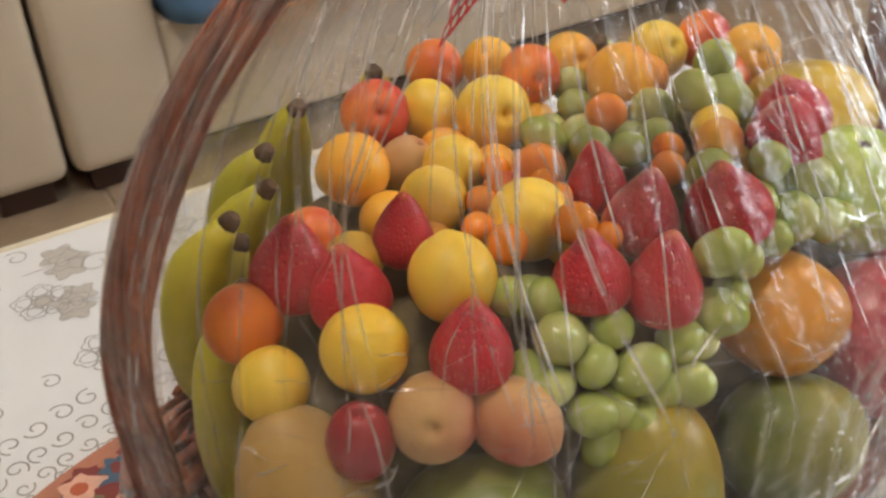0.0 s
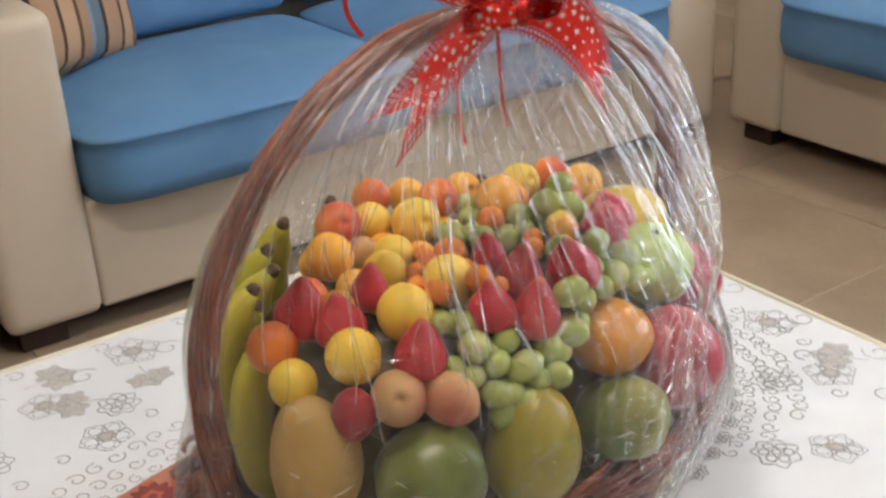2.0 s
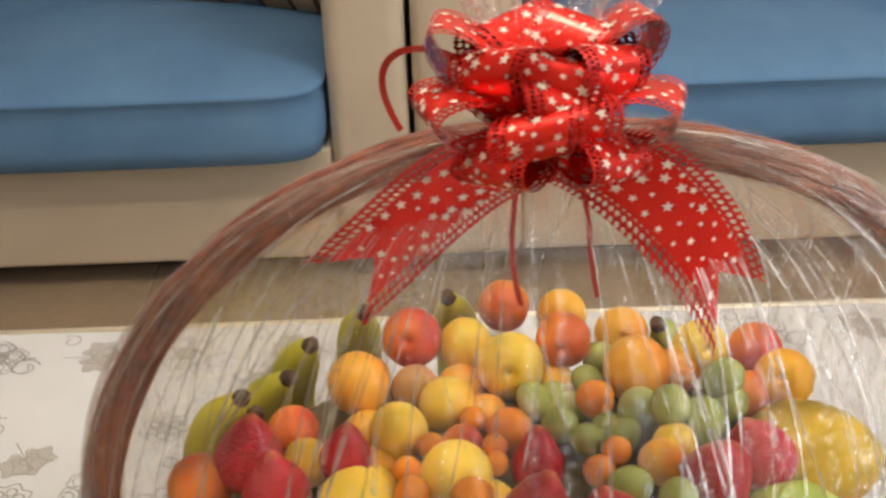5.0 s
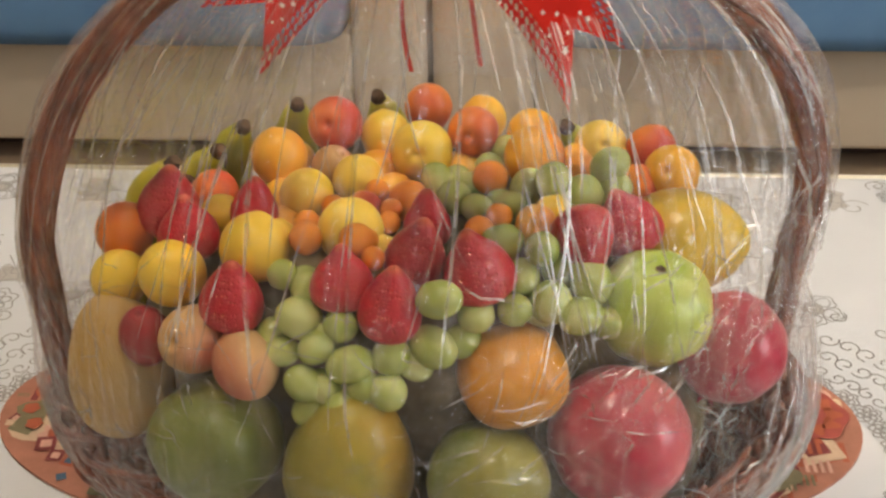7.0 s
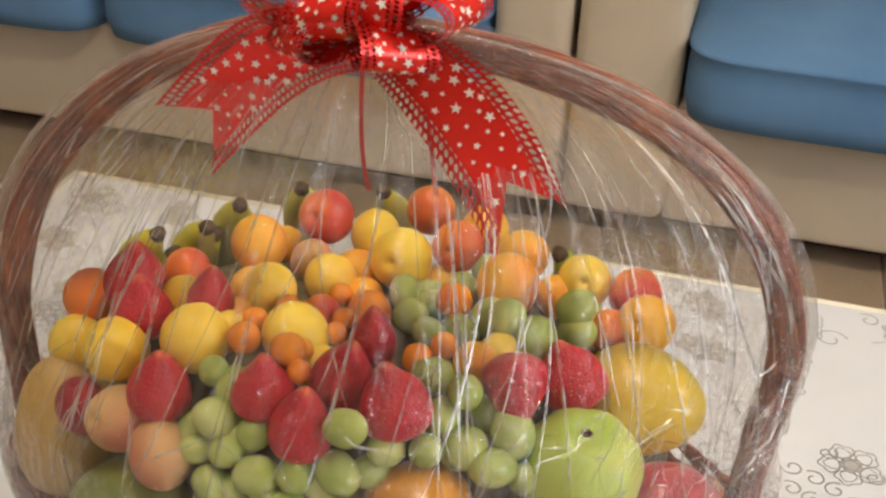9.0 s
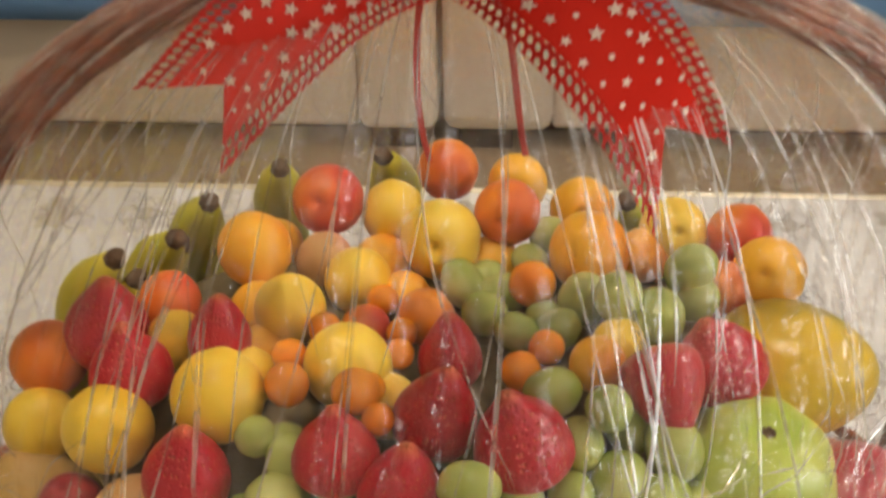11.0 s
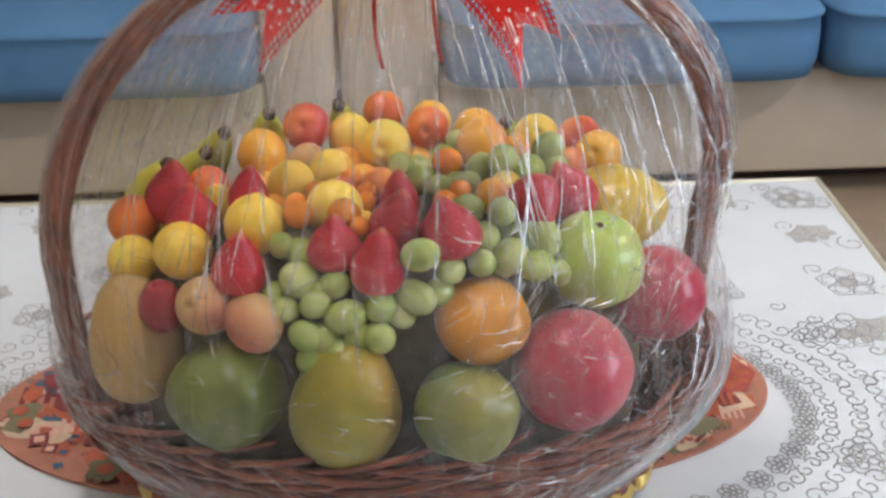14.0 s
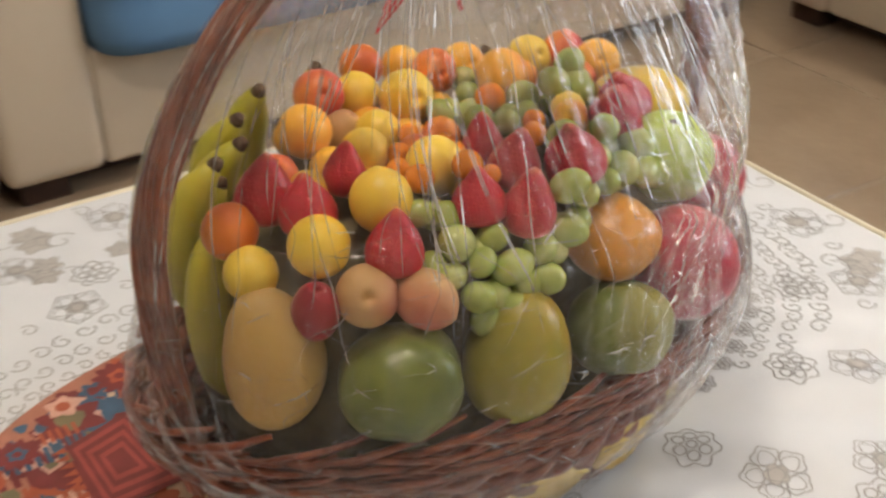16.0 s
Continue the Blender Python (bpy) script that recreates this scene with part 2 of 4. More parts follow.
# small sheets of film crumpled round single fruits
INNER_WRAP = bpy.data.materials.new("crumpled_film")
INNER_WRAP.use_nodes = True
_t = INNER_WRAP.node_tree
_t.nodes.remove(_t.nodes["Principled BSDF"])
_clear = node(_t, "ShaderNodeBsdfTransparent", Color=(0.97, 0.95, 0.95, 1))
_gloss = node(_t, "ShaderNodeBsdfAnisotropic", Roughness=0.2, Color=(1, 1, 1, 1))
_haze = node(_t, "ShaderNodeBsdfDiffuse", Color=(0.86, 0.72, 0.70, 1))
_crinkle = node(_t, "ShaderNodeBump", Strength=1.0, Distance=0.008)
_cv = coords(_t)
_r1 = calc(_t, "ABSOLUTE", calc(_t, "SUBTRACT", noise_of(_t, _cv, 70, 3, 0.6), 0.5))
_t.links.new(calc(_t, "MULTIPLY", _r1, 4.0), _crinkle.inputs["Height"])
_t.links.new(_crinkle.outputs[0], _gloss.inputs["Normal"])
_m1, _m2 = _t.nodes.new("ShaderNodeMixShader"), _t.nodes.new("ShaderNodeMixShader")
_t.links.new(ramp(_t, _r1, [(0.0, (0.08, 0.08, 0.08)), (0.10, (0.0, 0.0, 0.0))]), _m1.inputs[0])
_t.links.new(_clear.outputs[0], _m1.inputs[1])
_t.links.new(_haze.outputs[0], _m1.inputs[2])
_m2.inputs[0].default_value = 0.035
_t.links.new(_m1.outputs[0], _m2.inputs[1])
_t.links.new(_gloss.outputs[0], _m2.inputs[2])
_t.links.new(_m2.outputs[0], _t.nodes["Material Output"].inputs[0])

# film gathered in many layers: whiter than a single one
GATHER = bpy.data.materials.new("gathered_cellophane")
GATHER.use_nodes = True
_t = GATHER.node_tree
_t.nodes.remove(_t.nodes["Principled BSDF"])
_clear = node(_t, "ShaderNodeBsdfTransparent", Color=(1, 1, 1, 1))
_white = node(_t, "ShaderNodeBsdfDiffuse", Color=(0.95, 0.93, 0.91, 1))
_gloss = node(_t, "ShaderNodeBsdfAnisotropic", Roughness=0.12, Color=(1, 1, 1, 1))
_m1, _m2 = _t.nodes.new("ShaderNodeMixShader"), _t.nodes.new("ShaderNodeMixShader")
_t.links.new(ramp(_t, noise_of(_t, coords(_t, "Object", (1, 1, 0.1)), 150, 3), [(0.4, (0.03, 0.03, 0.03)), (0.7, (0.20, 0.20, 0.20))]), _m1.inputs[0])
_t.links.new(_clear.outputs[0], _m1.inputs[1])
_t.links.new(_white.outputs[0], _m1.inputs[2])
_m2.inputs[0].default_value = 0.06
_t.links.new(_m1.outputs[0], _m2.inputs[1])
_t.links.new(_gloss.outputs[0], _m2.inputs[2])
_t.links.new(_m2.outputs[0], _t.nodes["Material Output"].inputs[0])

# ribbon: red metallised film
RIBBON, _t, _b = material("red_metallic_ribbon", (0.82, 0.026, 0.016), 0.26, 0.45)
bump(_t, _b, noise_of(_t, coords(_t), 90, 3), 0.15, 0.002)
STAR = varied("silver_star_print", [(0.3, (0.72, 0.66, 0.58)), (0.7, (0.85, 0.80, 0.72))], 200, 0.35)
THIN_RIBBON = varied("thin_red_ribbon", [(0.3, (0.55, 0.02, 0.015)), (0.7, (0.70, 0.05, 0.03))], 40, 0.35)

# lace edge of the ribbon: the same film with rows of punched diamonds
RIBBON_LACE = bpy.data.materials.new("punched_ribbon_edge")
RIBBON_LACE.use_nodes = True
_t = RIBBON_LACE.node_tree
_b = _t.nodes["Principled BSDF"]
_b.inputs["Base Color"].default_value = (0.55, 0.012, 0.010, 1)
_b.inputs["Roughness"].default_value, _b.inputs["Metallic"].default_value = 0.3, 0.4
_uv = coords(_t, "UV")
_sep = _t.nodes.new("ShaderNodeSeparateXYZ")
_t.links.new(_uv, _sep.inputs[0])
_du = calc(_t, "SUBTRACT", calc(_t, "FRACT", _sep.outputs[0]), 0.5)
_dv = calc(_t, "SUBTRACT", calc(_t, "FRACT", calc(_t, "ADD", _sep.outputs[1], calc(_t, "MULTIPLY", calc(_t, "FLOOR", _sep.outputs[0]), 0.5))), 0.5)
_hole = calc(_t, "LESS_THAN", calc(_t, "ADD", calc(_t, "MULTIPLY", _du, _du), calc(_t, "MULTIPLY", _dv, _dv)), 0.11)
_t.links.new(calc(_t, "SUBTRACT", 1.0, _hole), _b.inputs["Alpha"])

# striped pillow cloth
STRIPES, _t, _b = material("striped_pillow_cloth", (0.4, 0.25, 0.15), 0.85)
_sep = _t.nodes.new("ShaderNodeSeparateXYZ")
_t.links.new(coords(_t, "Generated"), _sep.inputs[0])
_t.links.new(ramp(_t, calc(_t, "FRACT", calc(_t, "MULTIPLY", _sep.outputs[0], 2.0)), [(0.0, (0.12, 0.17, 0.22)), (0.16, (0.03, 0.02, 0.02)), (0.22, (0.40, 0.25, 0.15)), (0.48, (0.06, 0.03, 0.02)), (0.53, (0.46, 0.30, 0.18)), (0.74, (0.10, 0.05, 0.03)), (0.80, (0.36, 0.22, 0.13)), (0.94, (0.20, 0.27, 0.33))], "CONSTANT"), _b.inputs["Base Color"])
bump(_t, _b, noise_of(_t, coords(_t), 400, 3), 0.4, 0.001)

# placemat print, kilim colours
def flat(name, c):
    return varied(name, [(0.3, tuple(k * 0.8 for k in c)), (0.7, tuple(min(1, k * 1.15) for k in c))], 40, 0.6, 600, 0.2)


MAT_BASE = flat("placemat_ground", (0.42, 0.18, 0.12))
MAT_INK = [flat("placemat_rust", (0.42, 0.10, 0.045)), flat("placemat_blue", (0.06, 0.12, 0.20)), flat("placemat_cream", (0.62, 0.46, 0.32)), flat("placemat_maroon", (0.20, 0.035, 0.035)), flat("placemat_pink", (0.64, 0.38, 0.30)), flat("placemat_olive", (0.20, 0.18, 0.10)), flat("placemat_brick", (0.36, 0.07, 0.055)), flat("placemat_slate", (0.17, 0.12, 0.12))]

# ---- builders ----


def finish(bm, smooth=True):
    bmesh.ops.recalc_face_normals(bm, faces=bm.faces[:])
    for f in bm.faces:
        f.smooth = smooth
    return bm


def mesh_of(name, bm, mat):
    me = bpy.data.meshes.new(name)
    bm.to_mesh(me)
    bm.free()
    for m in (mat if isinstance(mat, (list, tuple)) else [mat]):
        me.materials.append(m)
    return me


def part(name, bm, mat, parent=None, label=""):
    ob = new(name, mesh_of(name, bm, mat))
    if parent:
        ob.parent = parent
    return tagged(ob, label)


def thing(name, label, category, group="", kind="", at=(0, 0, 0)):
    ob = new(name)
    ob.location = at
    return tagged(ob, label, category, group, kind)


def box(x0, x1, y0, y1, z0, z1, bevel=0.0, seg=3, cuts=0):
    bm = bmesh.new()
    bmesh.ops.create_cube(bm, size=1)
    bmesh.ops.transform(bm, matrix=Matrix.Translation(((x0 + x1) / 2, (y0 + y1) / 2, (z0 + z1) / 2)) @ Matrix.Diagonal((x1 - x0, y1 - y0, z1 - z0, 1)), verts=bm.verts)
    if bevel:
        bmesh.ops.bevel(bm, geom=bm.edges[:] + bm.verts[:], offset=bevel, segments=seg, affect="EDGES", profile=0.6)
    return finish(bm, bool(bevel))


def lathe(profile, seg=32, lobes=0, depth=0.0):
    """A turned body from (radius, z) rows, with optional lobes round it."""
    bm = bmesh.new()
    rings = []
    for r, z in profile:
        if r < 1e-6:
            rings.append([bm.verts.new((0, 0, z))])
        else:
            rings.append([bm.verts.new((r * (1 + depth * math.cos(lobes * a)) * math.cos(a), r * (1 + depth * math.cos(lobes * a)) * math.sin(a), z)) for a in (2 * math.pi * k / seg for k in range(seg))])
    for lo, hi in zip(rings, rings[1:]):
        for k in range(seg):
            q = [lo[k % len(lo)], lo[(k + 1) % len(lo)], hi[(k + 1) % len(hi)], hi[k % len(hi)]]
            q = list(dict.fromkeys(q))
            if len(q) > 2:
                bm.faces.new(q)
    return finish(bm)


def tube(points, radius, sides=6, ends=True, bm=None):
    """A rod along points; radius a number or one number per point."""
    bm = bm or bmesh.new()
    pts = [Vector(p) for p in points]
    rings, n = [], None
    for k, p in enumerate(pts):
        d = (pts[min(k + 1, len(pts) - 1)] - pts[max(k - 1, 0)]).normalized()
        if n is None:
            n = d.orthogonal().normalized()
        n = (n - d * n.dot(d)).normalized()
        w = d.cross(n)
        r = radius[k] if isinstance(radius, (list, tuple)) else radius
        rings.append([bm.verts.new(p + n * (r * math.cos(a)) + w * (r * math.sin(a))) for a in (2 * math.pi * i / sides for i in range(sides))])
    for lo, hi in zip(rings, rings[1:]):
        for i in range(sides):
            bm.faces.new((lo[i], lo[(i + 1) % sides], hi[(i + 1) % sides], hi[i])).smooth = True
    if ends:
        bm.faces.new(rings[0][::-1])
        bm.faces.new(rings[-1])
    return bm


def grid_sheet(fn, nu, nv, closed=False, uv=None):
    bm = bmesh.new()
    lay = bm.loops.layers.uv.new("uv") if uv else None
    cols = nu if closed else nu + 1
    vs = [[bm.verts.new(fn(i / nu, j / nv)) for i in range(cols)] for j in range(nv + 1)]
    for j in range(nv):
        for i in range(nu):
            i2 = (i + 1) % cols
            f = bm.faces.new((vs[j][i], vs[j][i2], vs[j + 1][i2], vs[j + 1][i]))
            f.smooth = True
            if uv:
                for lp, (a, b) in zip(f.loops, ((i, j), (i + 1, j), (i + 1, j + 1), (i, j + 1))):
                    lp[lay].uv = uv(a / nu, b / nv)
    return bm


# ---- room ----
X0, X1, Y0, Y1, TOP = -3.2, 3.2, -3.0, 2.75, 2.7
floor = thing("floor", "glossy beige ceramic tile floor", "floor", kind="structure")
part("grout_bed", box(X0, X1, Y0, Y1, -0.10, -0.004), GROUT, floor)
tagged(part("ceiling", box(X0, X1, Y0, Y1, TOP, TOP + 0.1), CEILING), "plain white painted ceiling", "ceiling", kind="structure")
tagged(part("wall_north", box(X0 - 0.12, X1 + 0.12, Y1, Y1 + 0.12, -0.1, TOP), WALL), "plain cream painted wall", "wall", kind="structure")
tagged(part("wall_south", box(X0 - 0.12, X1 + 0.12, Y0 - 0.12, Y0, -0.1, TOP), WALL), "plain cream painted wall", "wall", kind="structure")
tagged(part("wall_west", box(X0 - 0.12, X0, Y0, Y1, -0.1, TOP), WALL), "plain cream painted wall", "wall", kind="structure")
east = thing("wall_east", "cream painted wall with an added window opening", "wall", kind="structure")
WY0, WY1, WZ0, WZ1 = -1.6, -0.2, 0.9, 2.1
for y0, y1, z0, z1 in ((Y0, WY0, -0.1, TOP), (WY1, Y1, -0.1, TOP), (WY0, WY1, -0.1, WZ0), (WY0, WY1, WZ1, TOP)):
    part("wall_panel", box(X1, X1 + 0.12, y0, y1, z0, z1), WALL, east)
# unseen window and glowing panel behind it, added for cool light on the right
window = thing("added_window", "added white framed window, unseen, for the cool light", "window", kind="structure")
for y in (WY0, (WY0 + WY1) / 2 - 0.025, WY1 - 0.05):
    part("window_frame", box(X1 + 0.03, X1 + 0.09, y, y + 0.05, WZ0, WZ1), CEILING, window)
for z in (WZ0, WZ1 - 0.05):
    part("window_frame", box(X1 + 0.035, X1 + 0.085, WY0 + 0.05, WY1 - 0.05, z, z + 0.05), CEILING, window)
tagged(part("backdrop", box(X1 + 0.5, X1 + 0.52, WY0 - 1, WY1 + 1, 0.2, 3), SKY_GLOW), "glowing panel as overcast sky outside the added window", "sky", kind="structure")
# added, unseen globes that light the room; the small third one gives film glints
for x, y, big in ((-0.25, 0.0, 0.10), (2.0, 0.4, 0.10), (0.35, -1.5, 0.03)):
    cl = thing("added_lamp", "added white globe lamp, unseen, that lights the room", "pendant lamp", "pendant lamps")
    part("rose", lathe([(0.0, TOP - 0.03), (0.05, TOP - 0.03), (0.06, TOP - 0.002), (0.0, TOP - 0.002)], 24), CEILING, cl).location = (x, y, 0)
    part("cord", tube([(x, y, TOP - 0.03), (x, y, 2.44)], 0.004, 8), DARK_WOOD, cl)
    bm = bmesh.new()
    bmesh.ops.create_uvsphere(bm, u_segments=32, v_segments=20, radius=big)
    part("globe", finish(bm), LAMP_GLOW, cl).location = (x, y, 2.445 - big)

# ---- sofas ----


def pillow(w, h, t):
    bm = bmesh.new()
    n = 14
    for s in (1, -1):
        vs = [[bm.verts.new(((u * 2 / n - 1) * w / 2 * (1 - 0.06 * (1 - abs(v * 2 / n - 1) ** 2)), s * t / 2 * (max(0.0, (1 - (u * 2 / n - 1) ** 4) * (1 - (v * 2 / n - 1) ** 4))) ** 0.5, (v * 2 / n - 1) * h / 2 * (1 - 0.06 * (1 - abs(u * 2 / n - 1) ** 2)))) for u in range(n + 1)] for v in range(n + 1)]
        for j in range(n):
            for i in range(n):
                bm.faces.new((vs[j][i], vs[j][i + 1], vs[j + 1][i + 1], vs[j + 1][i]))
    bmesh.ops.remove_doubles(bm, verts=bm.verts[:], dist=0.0005)
    return finish(bm)


def cushion(x0, x1, y0, y1, z0, z1, crown):
    """A boxed cushion with rounded corners, a crowned top and a welt."""
    w, d, h = x1 - x0, y1 - y0, z1 - z0
    cx, cy = (x0 + x1) / 2, (y0 + y1) / 2

    def outline(a, e):
        c, s = math.cos(a), math.sin(a)
        p = 0.22
        return math.copysign(abs(c) ** p, c) * (w / 2 - e), math.copysign(abs(s) ** p, s) * (d / 2 - e)
    prof = [(0.03, 0.0), (0.008, 0.02), (0.0, 0.25), (0.0, 0.6), (0.004, 0.82), (-0.002, 0.86), (-0.003, 0.89), (0.004, 0.92), (0.03, 1.0)]
    bm = bmesh.new()
    n = 72
    rings = [[bm.verts.new((cx + outline(2 * math.pi * k / n, e)[0], cy + outline(2 * math.pi * k / n, e)[1], z0 + h * f)) for k in range(n)] for e, f in prof]
    for q in (0.8, 0.6, 0.4, 0.2):
        rings.append([bm.verts.new((cx + outline(2 * math.pi * k / n, 0.03)[0] * q, cy + outline(2 * math.pi * k / n, 0.03)[1] * q, z1 + crown * (1 - q * q))) for k in range(n)])
    for lo, hi in zip(rings, rings[1:]):
        for k in range(n):
            bm.faces.new((lo[k], lo[(k + 1) % n], hi[(k + 1) % n], hi[k]))
    bm.faces.new(rings[-1])
    bm.faces.new(rings[0][::-1])
    return finish(bm)


def sofa(label, x, y, turn, width, seats, arm):
    """A sofa whose front left foot corner is at x, y; it faces -y before it is turned."""
    s = thing("sofa", label, "sofa", "sofas round the table")
    s.matrix_world = pose(x, y, 0, 0, 0, turn)
    part("base", box(arm, width - arm, 0.0, 0.90, 0.06, 0.30, 0.012), CREAM, s, "cream leatherette sofa base")
    for a in (0, width - arm):
        part("armrest", box(a, a + arm, -0.015, 0.93, 0.055, 0.70, 0.035, 4), CREAM, s)
    part("back", box(0.02, width - 0.02, 0.72, 0.98, 0.07, 0.86, 0.05, 4), CREAM, s)
    each = (width - 2 * arm) / seats
    for k in range(seats):
        part("seat_cushion", cushion(arm + k * each + 0.004, arm + (k + 1) * each - 0.004, -0.085, 0.60, 0.300, 0.455, 0.035), BLUE, s, "blue fabric seat cushion")
        part("back_cushion", box(arm + k * each + 0.008, arm + (k + 1) * each - 0.008, 0.53, 0.72, 0.46, 0.90, 0.07, 5), BLUE, s, "blue fabric back cushion")
    for fx in (0.03, width - 0.13):
        for fy in (0.03, 0.80):
            part("foot", box(fx, fx + 0.10, fy, fy + 0.10, 0.0, 0.06, 0.004), DARK_WOOD, s, "dark wooden foot")
    # dark block that stands in for the shadow between the brown feet
    part("under_shade", box(0.06, width - 0.06, 0.10, 0.78, 0.004, 0.062), DARK_WOOD, s)
    return s


sofa("cream sofa with blue seat cushions behind the table", -0.145, 1.54, 0, 2.015, 2, 0.205)
sofa("cream sofa with blue seat cushions beside another sofa", -2.105, 1.54, 0, 1.95, 2, 0.15)
sofa("cream sofa with blue cushions turned to face the table", 1.90, 1.50, -90, 2.0, 2, 0.18)
for m in (pose(0.21, 1.97, 0.655, -14, 6, 34), pose(-0.48, 1.95, 0.66, -14, 0, -14), pose(1.50, 1.97, 0.645, -14, 0, -20)):
    p = tagged(part("throw_pillow", pillow(0.42, 0.42, 0.15), STRIPES), "brown and blue striped throw pillow on the sofa", "pillow", "throw pillows")
    p.matrix_world = m

# ---- table ----
TX0, TX1, TY0, TY1 = -0.695, 0.556, -0.62, 0.676
table = thing("coffee_table", "low coffee table with dark wooden legs", "table")
part("tabletop", box(TX0 + 0.008, TX1 - 0.008, TY0 + 0.008, TY1 - 0.008, TABLE - 0.045, TABLE - 0.004, 0.004), DARK_WOOD, table)
for x in (TX0 + 0.05, TX1 - 0.12):
    for y in (TY0 + 0.05, TY1 - 0.12):
        part("leg", box(x, x + 0.07, y, y + 0.07, 0.0, TABLE - 0.047, 0.005), DARK_WOOD, table)


def cloth_z(x, y):
    """Soft creases near the front right of the basket."""
    w = math.exp(-(((x - 0.20) / 0.17) ** 2 + ((y + 0.12) / 0.14) ** 2))
    return w * 0.010 * (0.5 + 0.5 * math.sin(44 * (x + 0.9 * y) + 4 * noise.noise((x * 5, y * 5, 0)))) + 0.0012 * noise.noise((x * 7, y * 7, 3))


def cloth_pt(u, v):
    m = 0.04
    x, y = TX0 - m + u * (TX1 - TX0 + 2 * m), TY0 - m + v * (TY1 - TY0 + 2 * m)
    dx, dy = max(TX0 - x, x - TX1, 0), max(TY0 - y, y - TY1, 0)
    x, y = min(max(x, TX0 - 0.002), TX1 + 0.002), min(max(y, TY0 - 0.002), TY1 + 0.002)
    return x, y, TABLE - max(dx, dy) + (cloth_z(x, y) if dx + dy == 0 else 0)


cloth = thing("tablecloth", "white tablecloth with grey lace print over the table", "tablecloth")
part("cloth", grid_sheet(cloth_pt, 160, 160), CLOTH, cloth)
hem = bmesh.new()
for a, b in (((TX0, TY1), (TX1, TY1)), ((TX1, TY1), (TX1, TY0)), ((TX0, TY0), (TX0, TY1)), ((TX0, TY0), (TX1, TY0))):
    tube([(a[0], a[1], TABLE - 0.001), (b[0], b[1], TABLE - 0.001)], 0.0045, 8, True, hem)
part("hem", hem, EDGE, cloth, "cream rounded hem")


def ink(bm, pts, width, closed=True, lift=0.0009):
    """A flat printed line along pts on the cloth."""
    n = len(pts)
    rows = []
    for k in range(n):
        a, b = (pts[k - 1], pts[(k + 1) % n]) if closed else (pts[max(k - 1, 0)], pts[min(k + 1, n - 1)])
        d = Vector((b[0] - a[0], b[1] - a[1])).normalized() * (width / 2)
        x, y = pts[k]
        rows.append((bm.verts.new((x - d.y, y + d.x, TABLE + cloth_z(x, y) + lift)), bm.verts.new((x + d.y, y - d.x, TABLE + cloth_z(x, y) + lift))))
    for k in range(n if closed else n - 1):
        a, b = rows[k], rows[(k + 1) % n]
        bm.faces.new((a[0], a[1], b[1], b[0]))


def ring(cx, cy, r, n=16, lobes=0, depth=0.0, turn=0.0, flatten=1.0):
    return [(cx + r * (1 + depth * math.cos(lobes * a)) * math.cos(a + turn), cy + flatten * r * (1 + depth * math.cos(lobes * a)) * math.sin(a + turn)) for a in (2 * math.pi * k / n for k in range(n))]


def blot(bm, pts, lift):
    c = Vector((sum(p[0] for p in pts) / len(pts), sum(p[1] for p in pts) / len(pts)))
    m = bm.verts.new((c.x, c.y, TABLE + cloth_z(c.x, c.y) + lift))
    vs = [bm.verts.new((x, y, TABLE + cloth_z(x, y) + lift)) for x, y in pts]
    for k in range(len(vs)):
        bm.faces.new((m, vs[k], vs[(k + 1) % len(vs)]))


def on_table(x, y, m=0.03):
    return TX0 + m < x < TX1 - m and TY0 + m < y < TY1 - m


rng = random.Random(4)
grey, silver = bmesh.new(), bmesh.new()


def small_flower(x, y, r, turn):
    ink(grey, ring(x, y, r, 48, 7, 0.12, turn), 0.0016)
    for k in range(6):
        a = turn + k * math.pi / 3
        ink(grey, ring(x + r * 0.55 * math.cos(a), y + r * 0.55 * math.sin(a), r * 0.24, 10), 0.0018)
    ink(grey, ring(x, y, r * 0.2, 10), 0.0018)


def big_flower(x, y, r, turn):
    for k in range(5):
        a = turn + k * 2 * math.pi / 5
        px, py = x + r * 0.62 * math.cos(a), y + r * 0.62 * math.sin(a)
        ink(grey, ring(px, py, r * 0.42, 30, 5, 0.12, a), 0.0013)
        ink(grey, ring(px, py, r * 0.26, 20, 3, 0.1, a), 0.0011)
    blot(silver, ring(x, y, r * 0.36, 16, 5, 0.1, turn), 0.0007)
    ink(grey, ring(x, y, r * 0.36, 20, 5, 0.1, turn), 0.0013)


def leaf_spray(x, y, r, turn):
    for k in range(3):
        a = turn + (k - 1) * 0.9
        px, py = x + 0.5 * r * math.cos(a), y + 0.5 * r * math.sin(a)
        blot(silver, ring(px, py, r * 0.5, 24, 5, 0.22, a), 0.0006 + 0.00008 * k)
        ink(grey, ring(px, py, r * 0.53, 30, 5, 0.22, a), 0.0012)
    ink(grey, [(x + r * 0.9 * k * math.cos(turn), y + r * 0.9 * k * math.sin(turn)) for k in (-1, -0.5, 0, 0.5, 1)], 0.0012, False)


def scroll(x, y, r, turn, way):
    ink(grey, [(x + r * (1 - 0.72 * k / 16) * math.cos(turn + way * k * 0.42), y + r * (1 - 0.72 * k / 16) * math.sin(turn + way * k * 0.42)) for k in range(17)], 0.0016, False)


